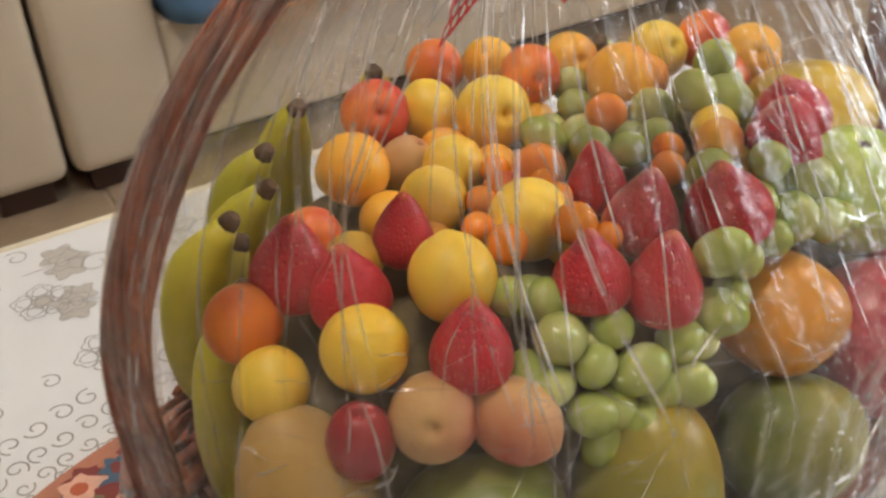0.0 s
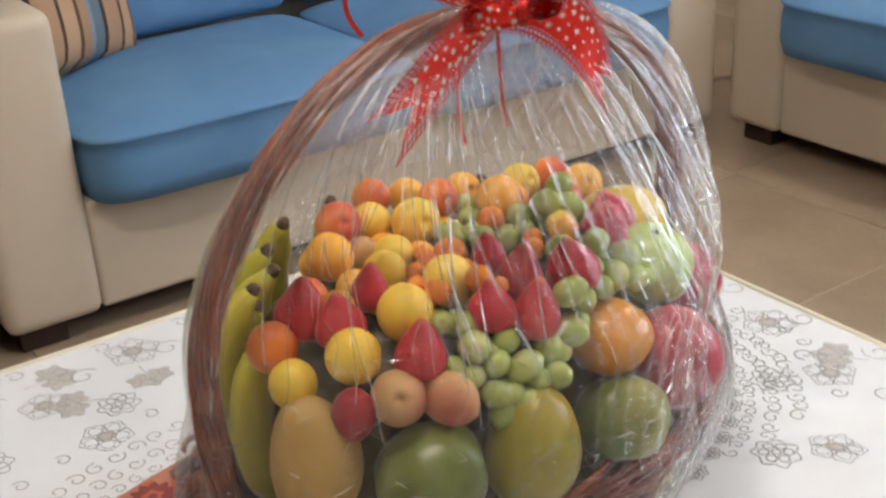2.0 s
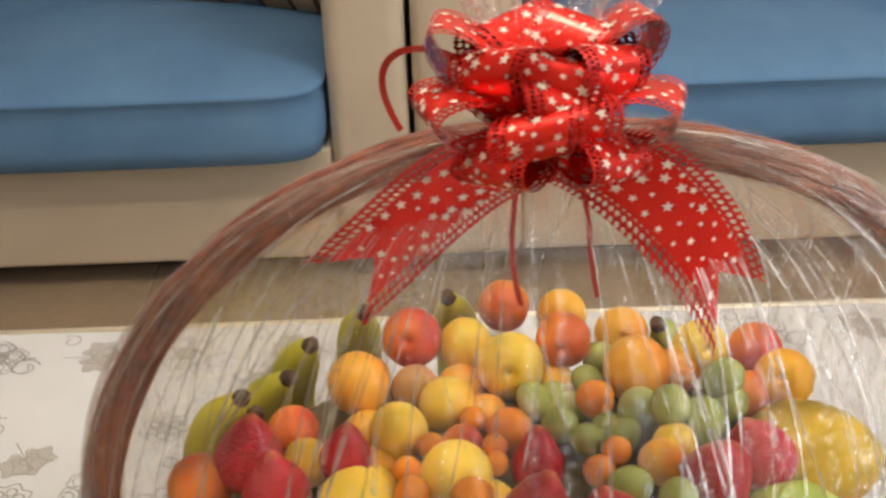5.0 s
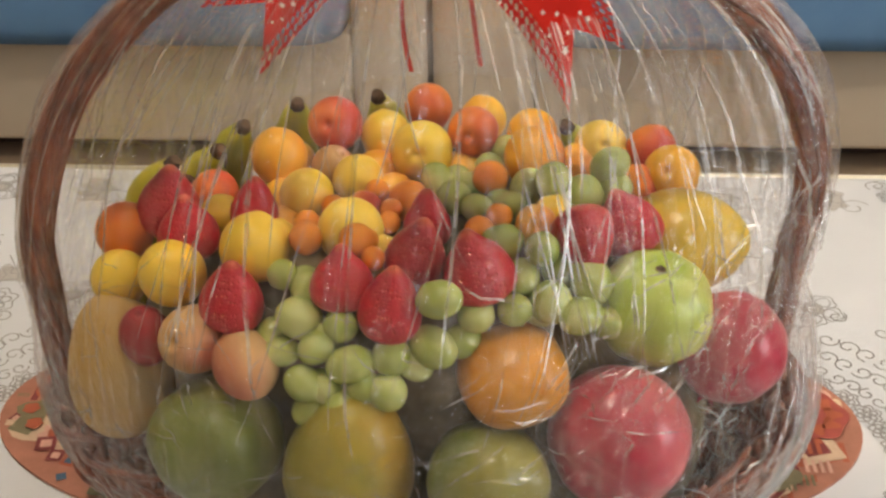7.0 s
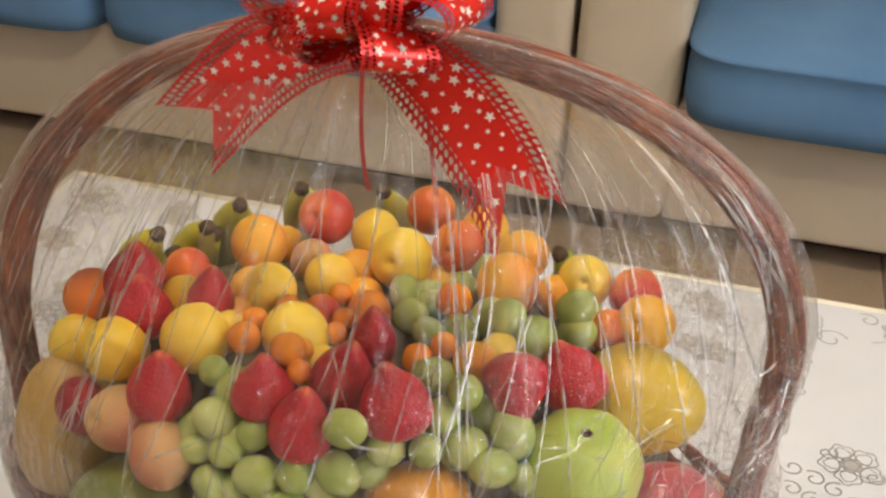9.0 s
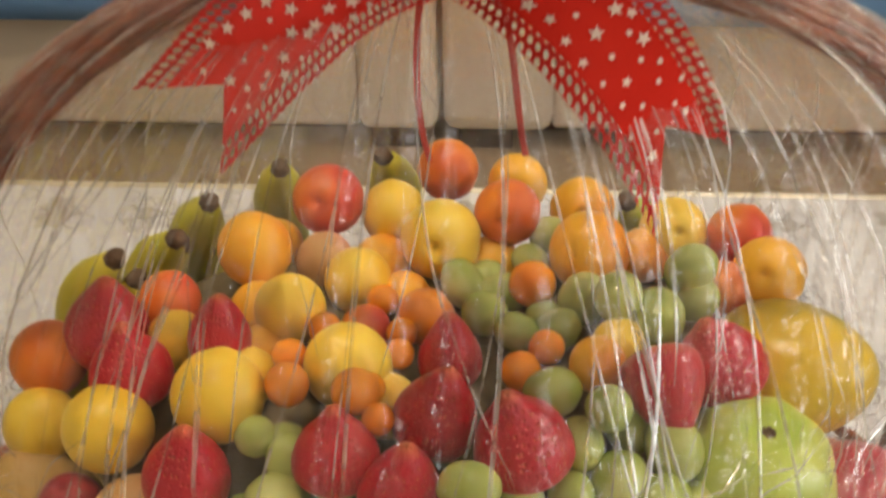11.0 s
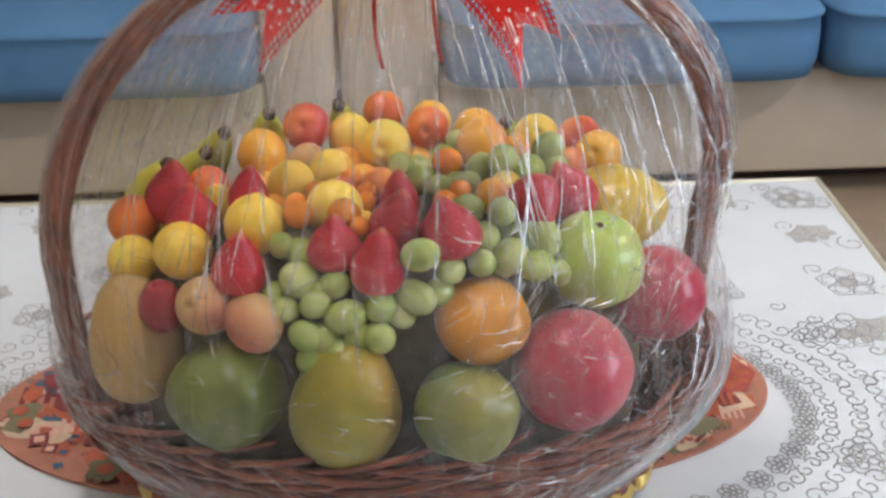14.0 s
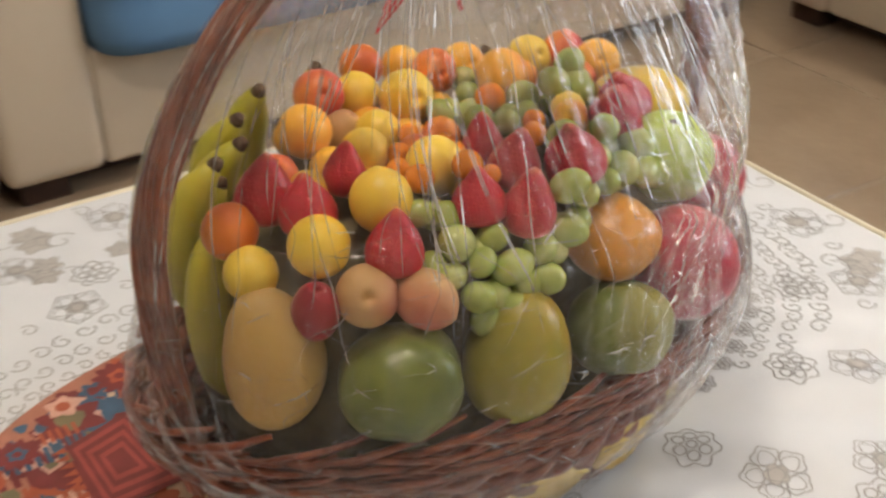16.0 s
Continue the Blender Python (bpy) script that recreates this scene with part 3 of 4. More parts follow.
# scalloped lace band round the middle, then scattered sprays, then a border
MX, MY = -0.068, 0.14
for k in range(112):
    a = 2 * math.pi * k / 112
    for ra, rb, r in ((0.455, 0.232, 0.009), (0.485, 0.255, 0.011), (0.515, 0.285, 0.012)):
        x, y = MX + ra * math.cos(a), MY + rb * math.sin(a)
        if on_table(x, y) and (x < 0 or y > -0.035):
            scroll(x, y, r, a + k, 1 if k % 2 else -1)
    x, y = MX + 0.565 * math.cos(a), MY + 0.33 * math.sin(a)
    if k % 7 == 0 and on_table(x, y, 0.06):
        big_flower(x, y, 0.030, a)
    elif k % 2 and on_table(x, y) and (x < 0 or y > -0.035):
        scroll(x, y, 0.011, a, -1)
    x, y = MX + 0.43 * math.cos(a), MY + 0.21 * math.sin(a)
    if k % 2 and on_table(x, y) and (x < 0 or y > -0.035):
        small_flower(x, y, 0.013, a)
for x, y in ((0.39, 0.047), (0.272, -0.062), (0.11, -0.097), (-0.246, 0.503), (-0.41, 0.47), (0.42, 0.27), (0.46, -0.10), (0.36, -0.22), (0.20, -0.24), (-0.55, 0.36), (0.05, 0.50), (0.26, 0.49), (-0.6, -0.1), (-0.5, -0.3)):
    small_flower(x, y, 0.024, x * 9)
for k in range(11):
    t = (k + 0.5) / 11
    for x, y, a in ((TX0 + t * (TX1 - TX0), TY1 - 0.06, 0.3), (TX1 - 0.06, TY0 + t * (TY1 - TY0), 1.9), (TX0 + 0.06, TY0 + t * (TY1 - TY0), 1.2)):
        (leaf_spray if k % 2 else big_flower)(x, y, 0.034, a + rng.uniform(-0.4, 0.4))
        scroll(x + 0.04, y - 0.02, 0.02, a, 1)
        scroll(x - 0.03, y + 0.035, 0.014, a + 2, -1)
for k in range(60):
    x, y = rng.uniform(TX0, TX1), rng.uniform(TY0, TY1)
    if on_table(x, y, 0.09) and ((x - MX) / 0.62) ** 2 + ((y - MY) / 0.38) ** 2 > 1:
        (leaf_spray, big_flower)[k % 2](x, y, rng.uniform(0.022, 0.034), rng.uniform(0, 6))
tagged(part("lace_print", finish(grey, False), PRINT_GREY, cloth, "grey printed lace lines"), kind="stuff")
tagged(part("petal_print", finish(silver, False), PRINT_SILVER, cloth, "silver grey printed petals"), kind="stuff")

# ---- placemat ----
PX, PY, PA, PB = -0.068, 0.178, 0.402, 0.178
mat_z = TABLE + 0.0035
mat = thing("placemat", "oval placemat with red and blue kilim pattern", "placemat")
bm = bmesh.new()
top = [bm.verts.new((PX + PA * math.cos(a), PY + PB * math.sin(a), mat_z + 0.001)) for a in (2 * math.pi * k / 96 for k in range(96))]
low = [bm.verts.new((v.co.x, v.co.y, TABLE + 0.0012)) for v in top]
bm.faces.new(top)
for k in range(96):
    bm.faces.new((low[k], low[(k + 1) % 96], top[(k + 1) % 96], top[k]))
part("mat_sheet", finish(bm, False), MAT_BASE, mat)
inks = [bmesh.new() for _ in MAT_INK]


def mat_shape(layer, pts, lift):
    if all(((x - PX) / PA) ** 2 + ((y - PY) / PB) ** 2 < 0.985 for x, y in pts):
        inks[layer].faces.new([inks[layer].verts.new((x, y, mat_z + 0.001 + lift)) for x, y in pts])


for k in range(620):
    a, q = rng.uniform(0, 2 * math.pi), math.sqrt(rng.uniform(0.05, 0.97))
    x, y = PX + PA * q * math.cos(a), PY + PB * q * math.sin(a)
    kind, r, t = rng.randrange(4), rng.choice((rng.uniform(0.006, 0.014), rng.uniform(0.014, 0.034))), rng.uniform(0, 3)
    layer = rng.choice((0, 0, 0, 1, 3, 3, 4, 5, 2))
    lift = 0.0002 + 0.000004 * k
    if kind == 0:
        mat_shape(layer, ring(x, y, r, 24, 6, 0.25, t), lift)
        mat_shape((layer + 2) % 6, ring(x, y, r * 0.5, 12, 3, 0.2, t), lift + 0.0001)
    elif kind == 1:
        mat_shape(layer, ring(x, y, r, 4, 0, 0, t), lift)
        mat_shape((layer + 1) % 6, ring(x, y, r * 0.55, 4, 0, 0, t), lift + 0.0001)
    elif kind == 2:
        mat_shape(layer, ring(x, y, r * 1.2, 20, 2, 0.45, t), lift)
    else:
        for i in range(5):
            mat_shape(layer, [(x + (i + 0.1) * r * 0.4, y), (x + (i + 0.6) * r * 0.4, y), (x + (i + 0.6) * r * 0.4, y + r), (x + (i + 0.1) * r * 0.4, y + r)], lift)
# large motifs: cream star point, maroon square of nested lines, flower bursts, leaf medallion
B = 0.0032
mat_shape(5, [(-0.466, 0.215), (-0.372, 0.143), (-0.462, 0.095)], B)
mat_shape(2, [(-0.448, 0.190), (-0.383, 0.143), (-0.448, 0.112)], B + 0.0002)
for x, y in ((-0.440, 0.170), (-0.430, 0.148), (-0.442, 0.128)):
    mat_shape(0, ring(x, y, 0.008, 12, 5, 0.15), B + 0.0004)
SQ = [(-0.368, 0.212), (-0.305, 0.232), (-0.288, 0.112), (-0.364, 0.108)]
cxm, cym = sum(p[0] for p in SQ) / 4, sum(p[1] for p in SQ) / 4
for k in range(7):
    f = 1 - k * 0.12
    mat_shape(3 if k % 2 == 0 else 6, [(cxm + (x - cxm) * f, cym + (y - cym) * f) for x, y in SQ], B + 0.0001 * k)
for k in range(9):
    y = 0.112 + k * 0.0115
    mat_shape(0, [(-0.369, y), (-0.383, y + 0.004), (-0.369, y + 0.009)], B + 0.0003)
for x, y, r, a, b in ((-0.352, 0.272, 0.034, 0, 4), (-0.335, 0.068, 0.040, 0, 5), (-0.408, 0.226, 0.020, 3, 1), (-0.418, 0.290, 0.017, 1, 3), (-0.445, 0.252, 0.016, 1, 0), (-0.405, 0.078, 0.016, 1, 4), (-0.29, 0.29, 0.024, 3, 0), (-0.25, 0.315, 0.02, 4, 1)):
    mat_shape(a, ring(x, y, r, 44, 11, 0.16), B + 0.0005)
    mat_shape(b, ring(x, y, r * 0.45, 20, 5, 0.2), B + 0.0006)
    mat_shape(a, ring(x, y, r * 0.22, 10), B + 0.0007)
mat_shape(4, ring(0.268, 0.150, 0.062, 40, 3, 0.10), B)
mat_shape(6, ring(0.288, 0.188, 0.036, 32, 6, 0.06), B + 0.0002)
for k in range(9):
    mat_shape(0, ring(0.288 + 0.022 * math.cos(k * 0.7), 0.188 + 0.022 * math.sin(k * 0.7), 0.008, 14, 3, 0.3, k), B + 0.0004)
mat_shape(7, ring(0.262, 0.104, 0.030, 30, 4, 0.20, 0.4, 0.55), B + 0.0003)
mat_shape(0, ring(0.205, 0.062, 0.020, 20, 5, 0.2), B + 0.0004)
for bm, m in zip(inks, MAT_INK):
    tagged(part("printed_pattern", finish(bm, False), m, mat), kind="stuff")

# ---- basket ----
BX, BY = -0.057, 0.035
FOOT_Z, RIM_Z = mat_z + 0.004, 0.594


def oval(a, ra, rb, z):
    return Vector((BX + ra * math.cos(a), BY + rb * math.sin(a), z))


basket = thing("wicker_basket", "large oval dark brown wicker gift basket with handle", "basket", at=(0, 0, 0))


def wall_at(f):
    return 0.215 + 0.055 * f, 0.115 + 0.045 * f, FOOT_Z + (RIM_Z - FOOT_Z) * f


strands = 13
for row in range(strands):
    f = (row + 0.5) / strands
    ra, rb, z = wall_at(f)
    pts = []
    for k in range(241):
        a = 2 * math.pi * k / 240
        w = 0.0045 * math.sin(24 * a + math.pi * row)
        pts.append(oval(a, ra + w, rb + w, z + 0.0008 * math.sin(31 * a + row)))
    part("weaver", tube(pts, 0.0056, 6, False), WICKER, basket)
for k in range(48):
    a = 2 * math.pi * (k + 0.5) / 48
    part("stake", tube([oval(a, *wall_at(f)) for f in (0.0, 0.5, 1.0)], 0.0034, 6), WICKER, basket)
bm = bmesh.new()
low = [bm.verts.new(oval(2 * math.pi * k / 96, 0.213, 0.113, FOOT_Z + 0.002)) for k in range(96)]
high = [bm.verts.new(oval(2 * math.pi * k / 96, 0.213, 0.113, FOOT_Z + 0.010)) for k in range(96)]
bm.faces.new(low[::-1]), bm.faces.new(high)
for k in range(96):
    bm.faces.new((low[k], low[(k + 1) % 96], high[(k + 1) % 96], high[k]))
part("bottom", finish(bm, False), WICKER, basket)
# plaited rim: short rods that rise over one another along the edge
rr = random.Random(9)
for k in range(96):
    a0 = 2 * math.pi * k / 96
    lay, span = k % 4, 0.42 + 0.14 * rr.random()
    pts = []
    for i in range(9):
        s = i / 8
        out = 0.004 + 0.010 * math.sin(math.pi * s) + 0.002 * lay
        up = -0.018 + 0.011 * lay + (0.026 if k % 2 else -0.014) * (s - 0.4) + rr.uniform(-0.0012, 0.0012)
        pts.append(oval(a0 + span * s, 0.268 + out, 0.158 + out, RIM_Z + up))
    r = rr.uniform(0.0028, 0.0038)
    part("rim_twig", tube(pts, [r * f for f in (0.5, 0.9, 1, 1, 1, 1, 1, 0.9, 0.6)], 6), WICKER, basket)


# handle: leaning a little to one side, its arch turned slightly on the basket
HX, HANDLE_TURN = -0.0555, 0.10


# rods twisted round each other in one arch
def arch(s):
    """s from 0 to 1 along the handle, left foot to right foot."""
    a = math.pi * (1.26 - 1.52 * s)
    x, z = HX + 0.268 * math.cos(a) + 0.055 * max(0.0, math.sin(a)) * max(0.0, math.cos(a)), 0.718 + 0.254 * math.sin(a)
    if math.sin(a) < 0:
        x = HX + math.copysign(0.268 - 0.022 * math.sin(a) ** 2, math.cos(a))
        z = 0.718 + 0.24 * math.sin(a)
    return Vector((x, 0.028 + HANDLE_TURN * (x - HX), z))


handle = part("handle", tube([arch(k / 60) for k in range(61)], 0.0062, 8), WICKER, basket, "twisted wicker arch handle")
for r in range(9):
    ph = 2 * math.pi * r / 9
    pts = []
    for k in range(121):
        s = k / 120
        c, d = arch(s), (arch(min(1, s + 0.005)) - arch(max(0, s - 0.005))).normalized()
        side = d.cross(Vector((0, 1, 0))).normalized()
        tw = ph + 15.0 * s
        rad = 0.0082 + 0.0016 * math.sin(17 * s + 2 * r)
        pts.append(c + side * (rad * math.cos(tw)) + Vector((0, 1, 0)) * (rad * math.sin(tw)))
    part("rod", tube(pts, 0.0034 + 0.0004 * (r % 3), 7), WICKER, handle)
# gold leaves round the foot
for k in range(14):
    a = 2 * math.pi * (k + 0.5) / 14
    def leaf(u, v, a=a):
        b = a + (u - 0.5) * 0.41
        hgt = math.sin(math.pi * u) ** 0.7 * (v - 0.5) * 0.046
        ra, rb, z = wall_at(0.19)
        bulge = 0.013 + 0.0025 * noise.noise((9 * u + k, 7 * v, k)) - 0.006 * (2 * v - 1) ** 2
        return oval(b, ra + bulge, rb + bulge, z + hgt + 0.004 * (u - 0.5))
    part("gold_leaf", grid_sheet(leaf, 16, 8), GOLD, basket, "crumpled gold foil leaf")


# ---- fruit ----


def apricot_mesh(name, mat):
    """A round drupe with a seam down one side and a stem dimple; radius 1 cm times scale."""
    bm = bmesh.new()
    bmesh.ops.create_uvsphere(bm, u_segments=40, v_segments=32, radius=0.02)
    for v in bm.verts:
        n = v.co.normalized()
        ang, pol = math.atan2(n.y, n.x), math.acos(max(-1, min(1, n.z)))
        seam = math.exp(-(ang / 0.16) ** 2) * math.sin(pol)
        dim = math.exp(-(pol / 0.20) ** 2) + 0.5 * math.exp(-(pol / 0.09) ** 2)
        tip = math.exp(-((math.pi - pol) / 0.2) ** 2)
        v.co = n * 0.02 * (1 - 0.045 * seam - 0.17 * dim + 0.05 * tip)
        v.co.z *= 1.03
    return mesh_of(name, finish(bm), mat)


def round_mesh(name, mat, long=1.0, bumps=0.02):
    bm = bmesh.new()
    bmesh.ops.create_uvsphere(bm, u_segments=28, v_segments=16, radius=0.02)
    for v in bm.verts:
        v.co *= 1 + bumps * noise.noise(v.co * 90)
        v.co.z *= long
    return mesh_of(name, finish(bm), mat)


def berry_mesh(name, fat):
    """A strawberry: blunt shoulders, a drawn-in neck and a pointed tip (up)."""
    prof = [(0.0, -0.0185), (0.006, -0.0195), (0.013, -0.0178), (0.0185 * fat, -0.013), (0.0200 * fat, -0.006), (0.0188 * fat, 0.002), (0.0150 * fat, 0.010), (0.0104, 0.0170), (0.0064, 0.0228), (0.0034, 0.0266), (0.0, 0.0284)]
    fine = []
    for k in range(len(prof) - 1):
        p0, p1, p2, p3 = prof[max(k - 1, 0)], prof[k], prof[k + 1], prof[min(k + 2, len(prof) - 1)]
        for t in (0.0, 0.34, 0.67):
            fine.append(tuple(0.5 * (2 * b + (c - a) * t + (2 * a - 5 * b + 4 * c - d) * t * t + (3 * b - a - 3 * c + d) * t ** 3) for a, b, c, d in zip(p0, p1, p2, p3)))
    fine[0] = prof[0]
    bm = lathe([(max(0.0, r), z) for r, z in fine] + [prof[-1]], 40)
    for v in bm.verts:
        v.co *= 1 + 0.035 * noise.noise(v.co * 55 + Vector((fat * 9, 0, 0)))
    return mesh_of(name, finish(bm), STRAWBERRY)


fr = random.Random(21)


def fruit(name, me, label, category, group, x, y, z, r, tilt=None, turn=None, squash=1.0):
    ob = new(name, me)
    s = r / 0.02
    tilt = fr.uniform(0, 180) if tilt is None else tilt
    turn = fr.uniform(0, 360) if turn is None else turn
    ob.matrix_world = pose(x, y, z, tilt, 0, turn) @ Matrix.Diagonal((s, s, s * squash, 1))
    return tagged(ob, label, category, group)


AP_Y, AP_O, AP_R = apricot_mesh("apricot", APRICOT_YELLOW), apricot_mesh("apricot", APRICOT_ORANGE), apricot_mesh("apricot", APRICOT_RED)
AP_P, AP_PLUM = apricot_mesh("peach", PEACH_PALE), apricot_mesh("plum", PLUM)

# x, y, z, radius
YELLOW = [(-0.089, 0.133, 0.766, 0.0194), (-0.059, 0.102, 0.768, 0.0235), (0.075, 0.117, 0.767, 0.0199), (-0.104, 0.072, 0.759, 0.0191), (-0.136, 0.035, 0.766, 0.0192), (-0.161, -0.034, 0.764, 0.0231), (-0.100, -0.008, 0.763, 0.0226), (-0.216, -0.042, 0.748, 0.0224), (-0.260, -0.021, 0.730, 0.0196), (-0.194, 0.016, 0.759, 0.0157), (0.037, 0.009, 0.768, 0.0141)]
ORANGE = [(-0.163, 0.081, 0.773, 0.0210), (-0.015, 0.186, 0.756, 0.0188), (0.024, 0.145, 0.763, 0.0197), (0.025, 0.085, 0.773, 0.0227), (0.125, 0.082, 0.763, 0.0207), (0.025, -0.011, 0.771, 0.0143), (0.058, 0.106, 0.757, 0.0161)]
BLUSHED = [(-0.127, 0.127, 0.778, 0.0212), (-0.059, 0.181, 0.768, 0.0193), (-0.021, 0.120, 0.776, 0.0195), (0.113, 0.116, 0.764, 0.0193), (-0.261, 0.007, 0.751, 0.0205), (-0.205, 0.047, 0.760, 0.0173), (-0.064, 0.041, 0.758, 0.0159), (-0.095, 0.028, 0.758, 0.0140), (0.101, 0.077, 0.755, 0.0159)]
# under layer that closes the gaps
YELLOW += [(-0.152, -0.005, 0.752, 0.0150), (-0.080, -0.020, 0.748, 0.0170), (0.050, -0.010, 0.742, 0.0160)]
ORANGE += [(-0.157, 0.052, 0.752, 0.0165), (-0.094, 0.104, 0.748, 0.0180), (-0.030, 0.108, 0.746, 0.0180), (-0.158, 0.120, 0.750, 0.0150), (-0.150, 0.018, 0.750, 0.0150), (-0.078, 0.070, 0.750, 0.0150)]
DIMPLES = [(-0.127, 0.127), (-0.059, 0.102), (-0.021, 0.120), (0.075, 0.117), (0.024, 0.145), (0.125, 0.082)]


def facing(x, y):
    """Tilt and turn: a few show their stem dimple to the front, most their round cheek."""
    if any(abs(x - a) + abs(y - b) < 0.004 for a, b in DIMPLES):
        return fr.uniform(58, 76), fr.uniform(-25, 12)
    return fr.uniform(150, 235), fr.uniform(-70, 70)


for x, y, z, r in YELLOW:
    fruit("apricot", AP_Y, "ripe yellow apricot in the wrapped fruit basket", "apricot", "yellow apricots", x, y, z, r, *facing(x, y))
for x, y, z, r in ORANGE:
    fruit("apricot", AP_O, "deep orange apricot in the wrapped fruit basket", "apricot", "orange apricots", x, y, z, r, *facing(x, y))
for x, y, z, r in BLUSHED:
    fruit("apricot", AP_R, "red-blushed orange apricot in the fruit basket", "apricot", "red apricots", x, y, z, r, *facing(x, y))
for x, y, z, r in ((-0.126, 0.092, 0.759, 0.0159), (-0.197, -0.074, 0.718, 0.0226), (-0.161, -0.092, 0.712, 0.0212)):
    fruit("peach", AP_P, "pale pinkish peach in the fruit basket", "peach", "peaches", x, y, z, r, squash=1.12)
for x, y, z, r in ((-0.233, -0.065, 0.713, 0.0173),):
    fruit("plum", AP_PLUM, "dark red plum beside the peaches", "plum", "", x, y, z, r, 10, 0, 1.3)

PH = round_mesh("physalis", PHYSALIS, 0.97, 0.03)
for x, y, z, r in ((-0.088, 0.050, 0.762, 0.0089), (-0.075, 0.018, 0.765, 0.0082), (-0.075, 0.002, 0.764, 0.0080), (-0.127, -0.031, 0.770, 0.0112), (-0.092, -0.041, 0.775, 0.0119), (-0.080, -0.053, 0.769, 0.0080), (-0.007, 0.056, 0.771, 0.0130), (-0.000, 0.004, 0.769, 0.0094), (-0.013, -0.014, 0.768, 0.0104), (-0.115, 0.019, 0.766, 0.0089), (-0.130, -0.005, 0.767, 0.0091), (-0.086, -0.032, 0.770, 0.0077)):
    fruit("physalis", PH, "small glossy orange physalis berry", "physalis", "physalis berries", x, y, z, r)

BERRY = [berry_mesh("strawberry", k) for k in (1.0, 1.1, 0.94)]
for k, (x, y, z, r, tilt, turn) in enumerate(((-0.229, 0.014, 0.769, 0.0225, 8, 90), (-0.210, -0.014, 0.764, 0.0196, -4, 30), (-0.168, 0.007, 0.771, 0.0176, 7, 90), (-0.171, -0.069, 0.747, 0.0211, 6, 80), (-0.099, -0.066, 0.760, 0.0189, -6, 0), (-0.067, -0.084, 0.753, 0.0217, 8, 80), (-0.053, -0.045, 0.767, 0.0208, 14, 90), (-0.013, -0.065, 0.770, 0.0214, 14, -90), (-0.049, 0.004, 0.764, 0.0177, -4, 0), (0.056, -0.031, 0.774, 0.0205, 128, 20), (0.086, -0.001, 0.768, 0.0206, 22, -80))):
    fruit("strawberry", BERRY[k % 3], "large ripe red strawberry with pale seeds", "strawberry", "strawberries", x, y, z, r, tilt, turn)

GR = [round_mesh("grape", GRAPE, k, 0.03) for k in (1.05, 1.2, 1.32)]
GRAPES = [(0.028, -0.049, 0.776, 0.0119), (0.078, 0.062, 0.779, 0.0135), (-0.036, -0.090, 0.763, 0.0130), (0.021, 0.049, 0.767, 0.0148), (0.037, 0.028, 0.784, 0.0136), (0.057, 0.023, 0.775, 0.0149), (-0.032, 0.035, 0.766, 0.0132), (-0.015, 0.021, 0.765, 0.0110), (0.006, 0.027, 0.762, 0.0118), (0.004, 0.114, 0.764, 0.0122), (-0.008, 0.088, 0.764, 0.0104), (-0.045, 0.067, 0.762, 0.0124), (0.081, 0.056, 0.764, 0.0138), (0.002, -0.031, 0.769, 0.0132), (0.015, -0.053, 0.757, 0.0125), (0.034, -0.065, 0.746, 0.0150), (0.060, -0.050, 0.753, 0.0148), (0.053, -0.071, 0.740, 0.0131), (0.011, -0.075, 0.746, 0.0112), (-0.013, -0.078, 0.744, 0.0126), (-0.040, -0.093, 0.729, 0.0139), (-0.140, -0.052, 0.755, 0.0108), (-0.123, -0.062, 0.751, 0.0111), (-0.126, -0.079, 0.739, 0.0145), (-0.099, -0.084, 0.738, 0.0117), (-0.114, -0.092, 0.726, 0.0112), (-0.092, -0.099, 0.718, 0.0135), (-0.066, -0.097, 0.724, 0.0131), (-0.122, -0.101, 0.704, 0.0124), (-0.068, -0.107, 0.704, 0.0131), (-0.097, -0.110, 0.692, 0.0126), (-0.137, -0.090, 0.721, 0.0104)]
GRAPES += [(-0.145, -0.078, 0.722, 0.012), (-0.108, -0.080, 0.728, 0.012), (-0.052, -0.092, 0.716, 0.012), (-0.108, -0.100, 0.700, 0.012), (-0.083, -0.104, 0.704, 0.012), (-0.118, -0.104, 0.686, 0.012), (-0.022, 0.062, 0.760, 0.012), (0.000, 0.040, 0.758, 0.012), (0.048, 0.040, 0.758, 0.012), (0.066, 0.004, 0.752, 0.012), (-0.032, 0.080, 0.756, 0.012), (0.040, -0.036, 0.752, 0.012), (0.000, -0.050, 0.750, 0.012), (0.028, -0.062, 0.738, 0.012), (-0.022, -0.082, 0.726, 0.012), (0.072, -0.060, 0.728, 0.012), (-0.126, -0.050, 0.748, 0.012)]
for k, (x, y, z, r) in enumerate(GRAPES):
    fruit("grape", GR[k % 3], "pale green grape of the bunch among the fruit", "grape", "green grapes", x, y, z, r * 0.95, fr.uniform(40, 100))


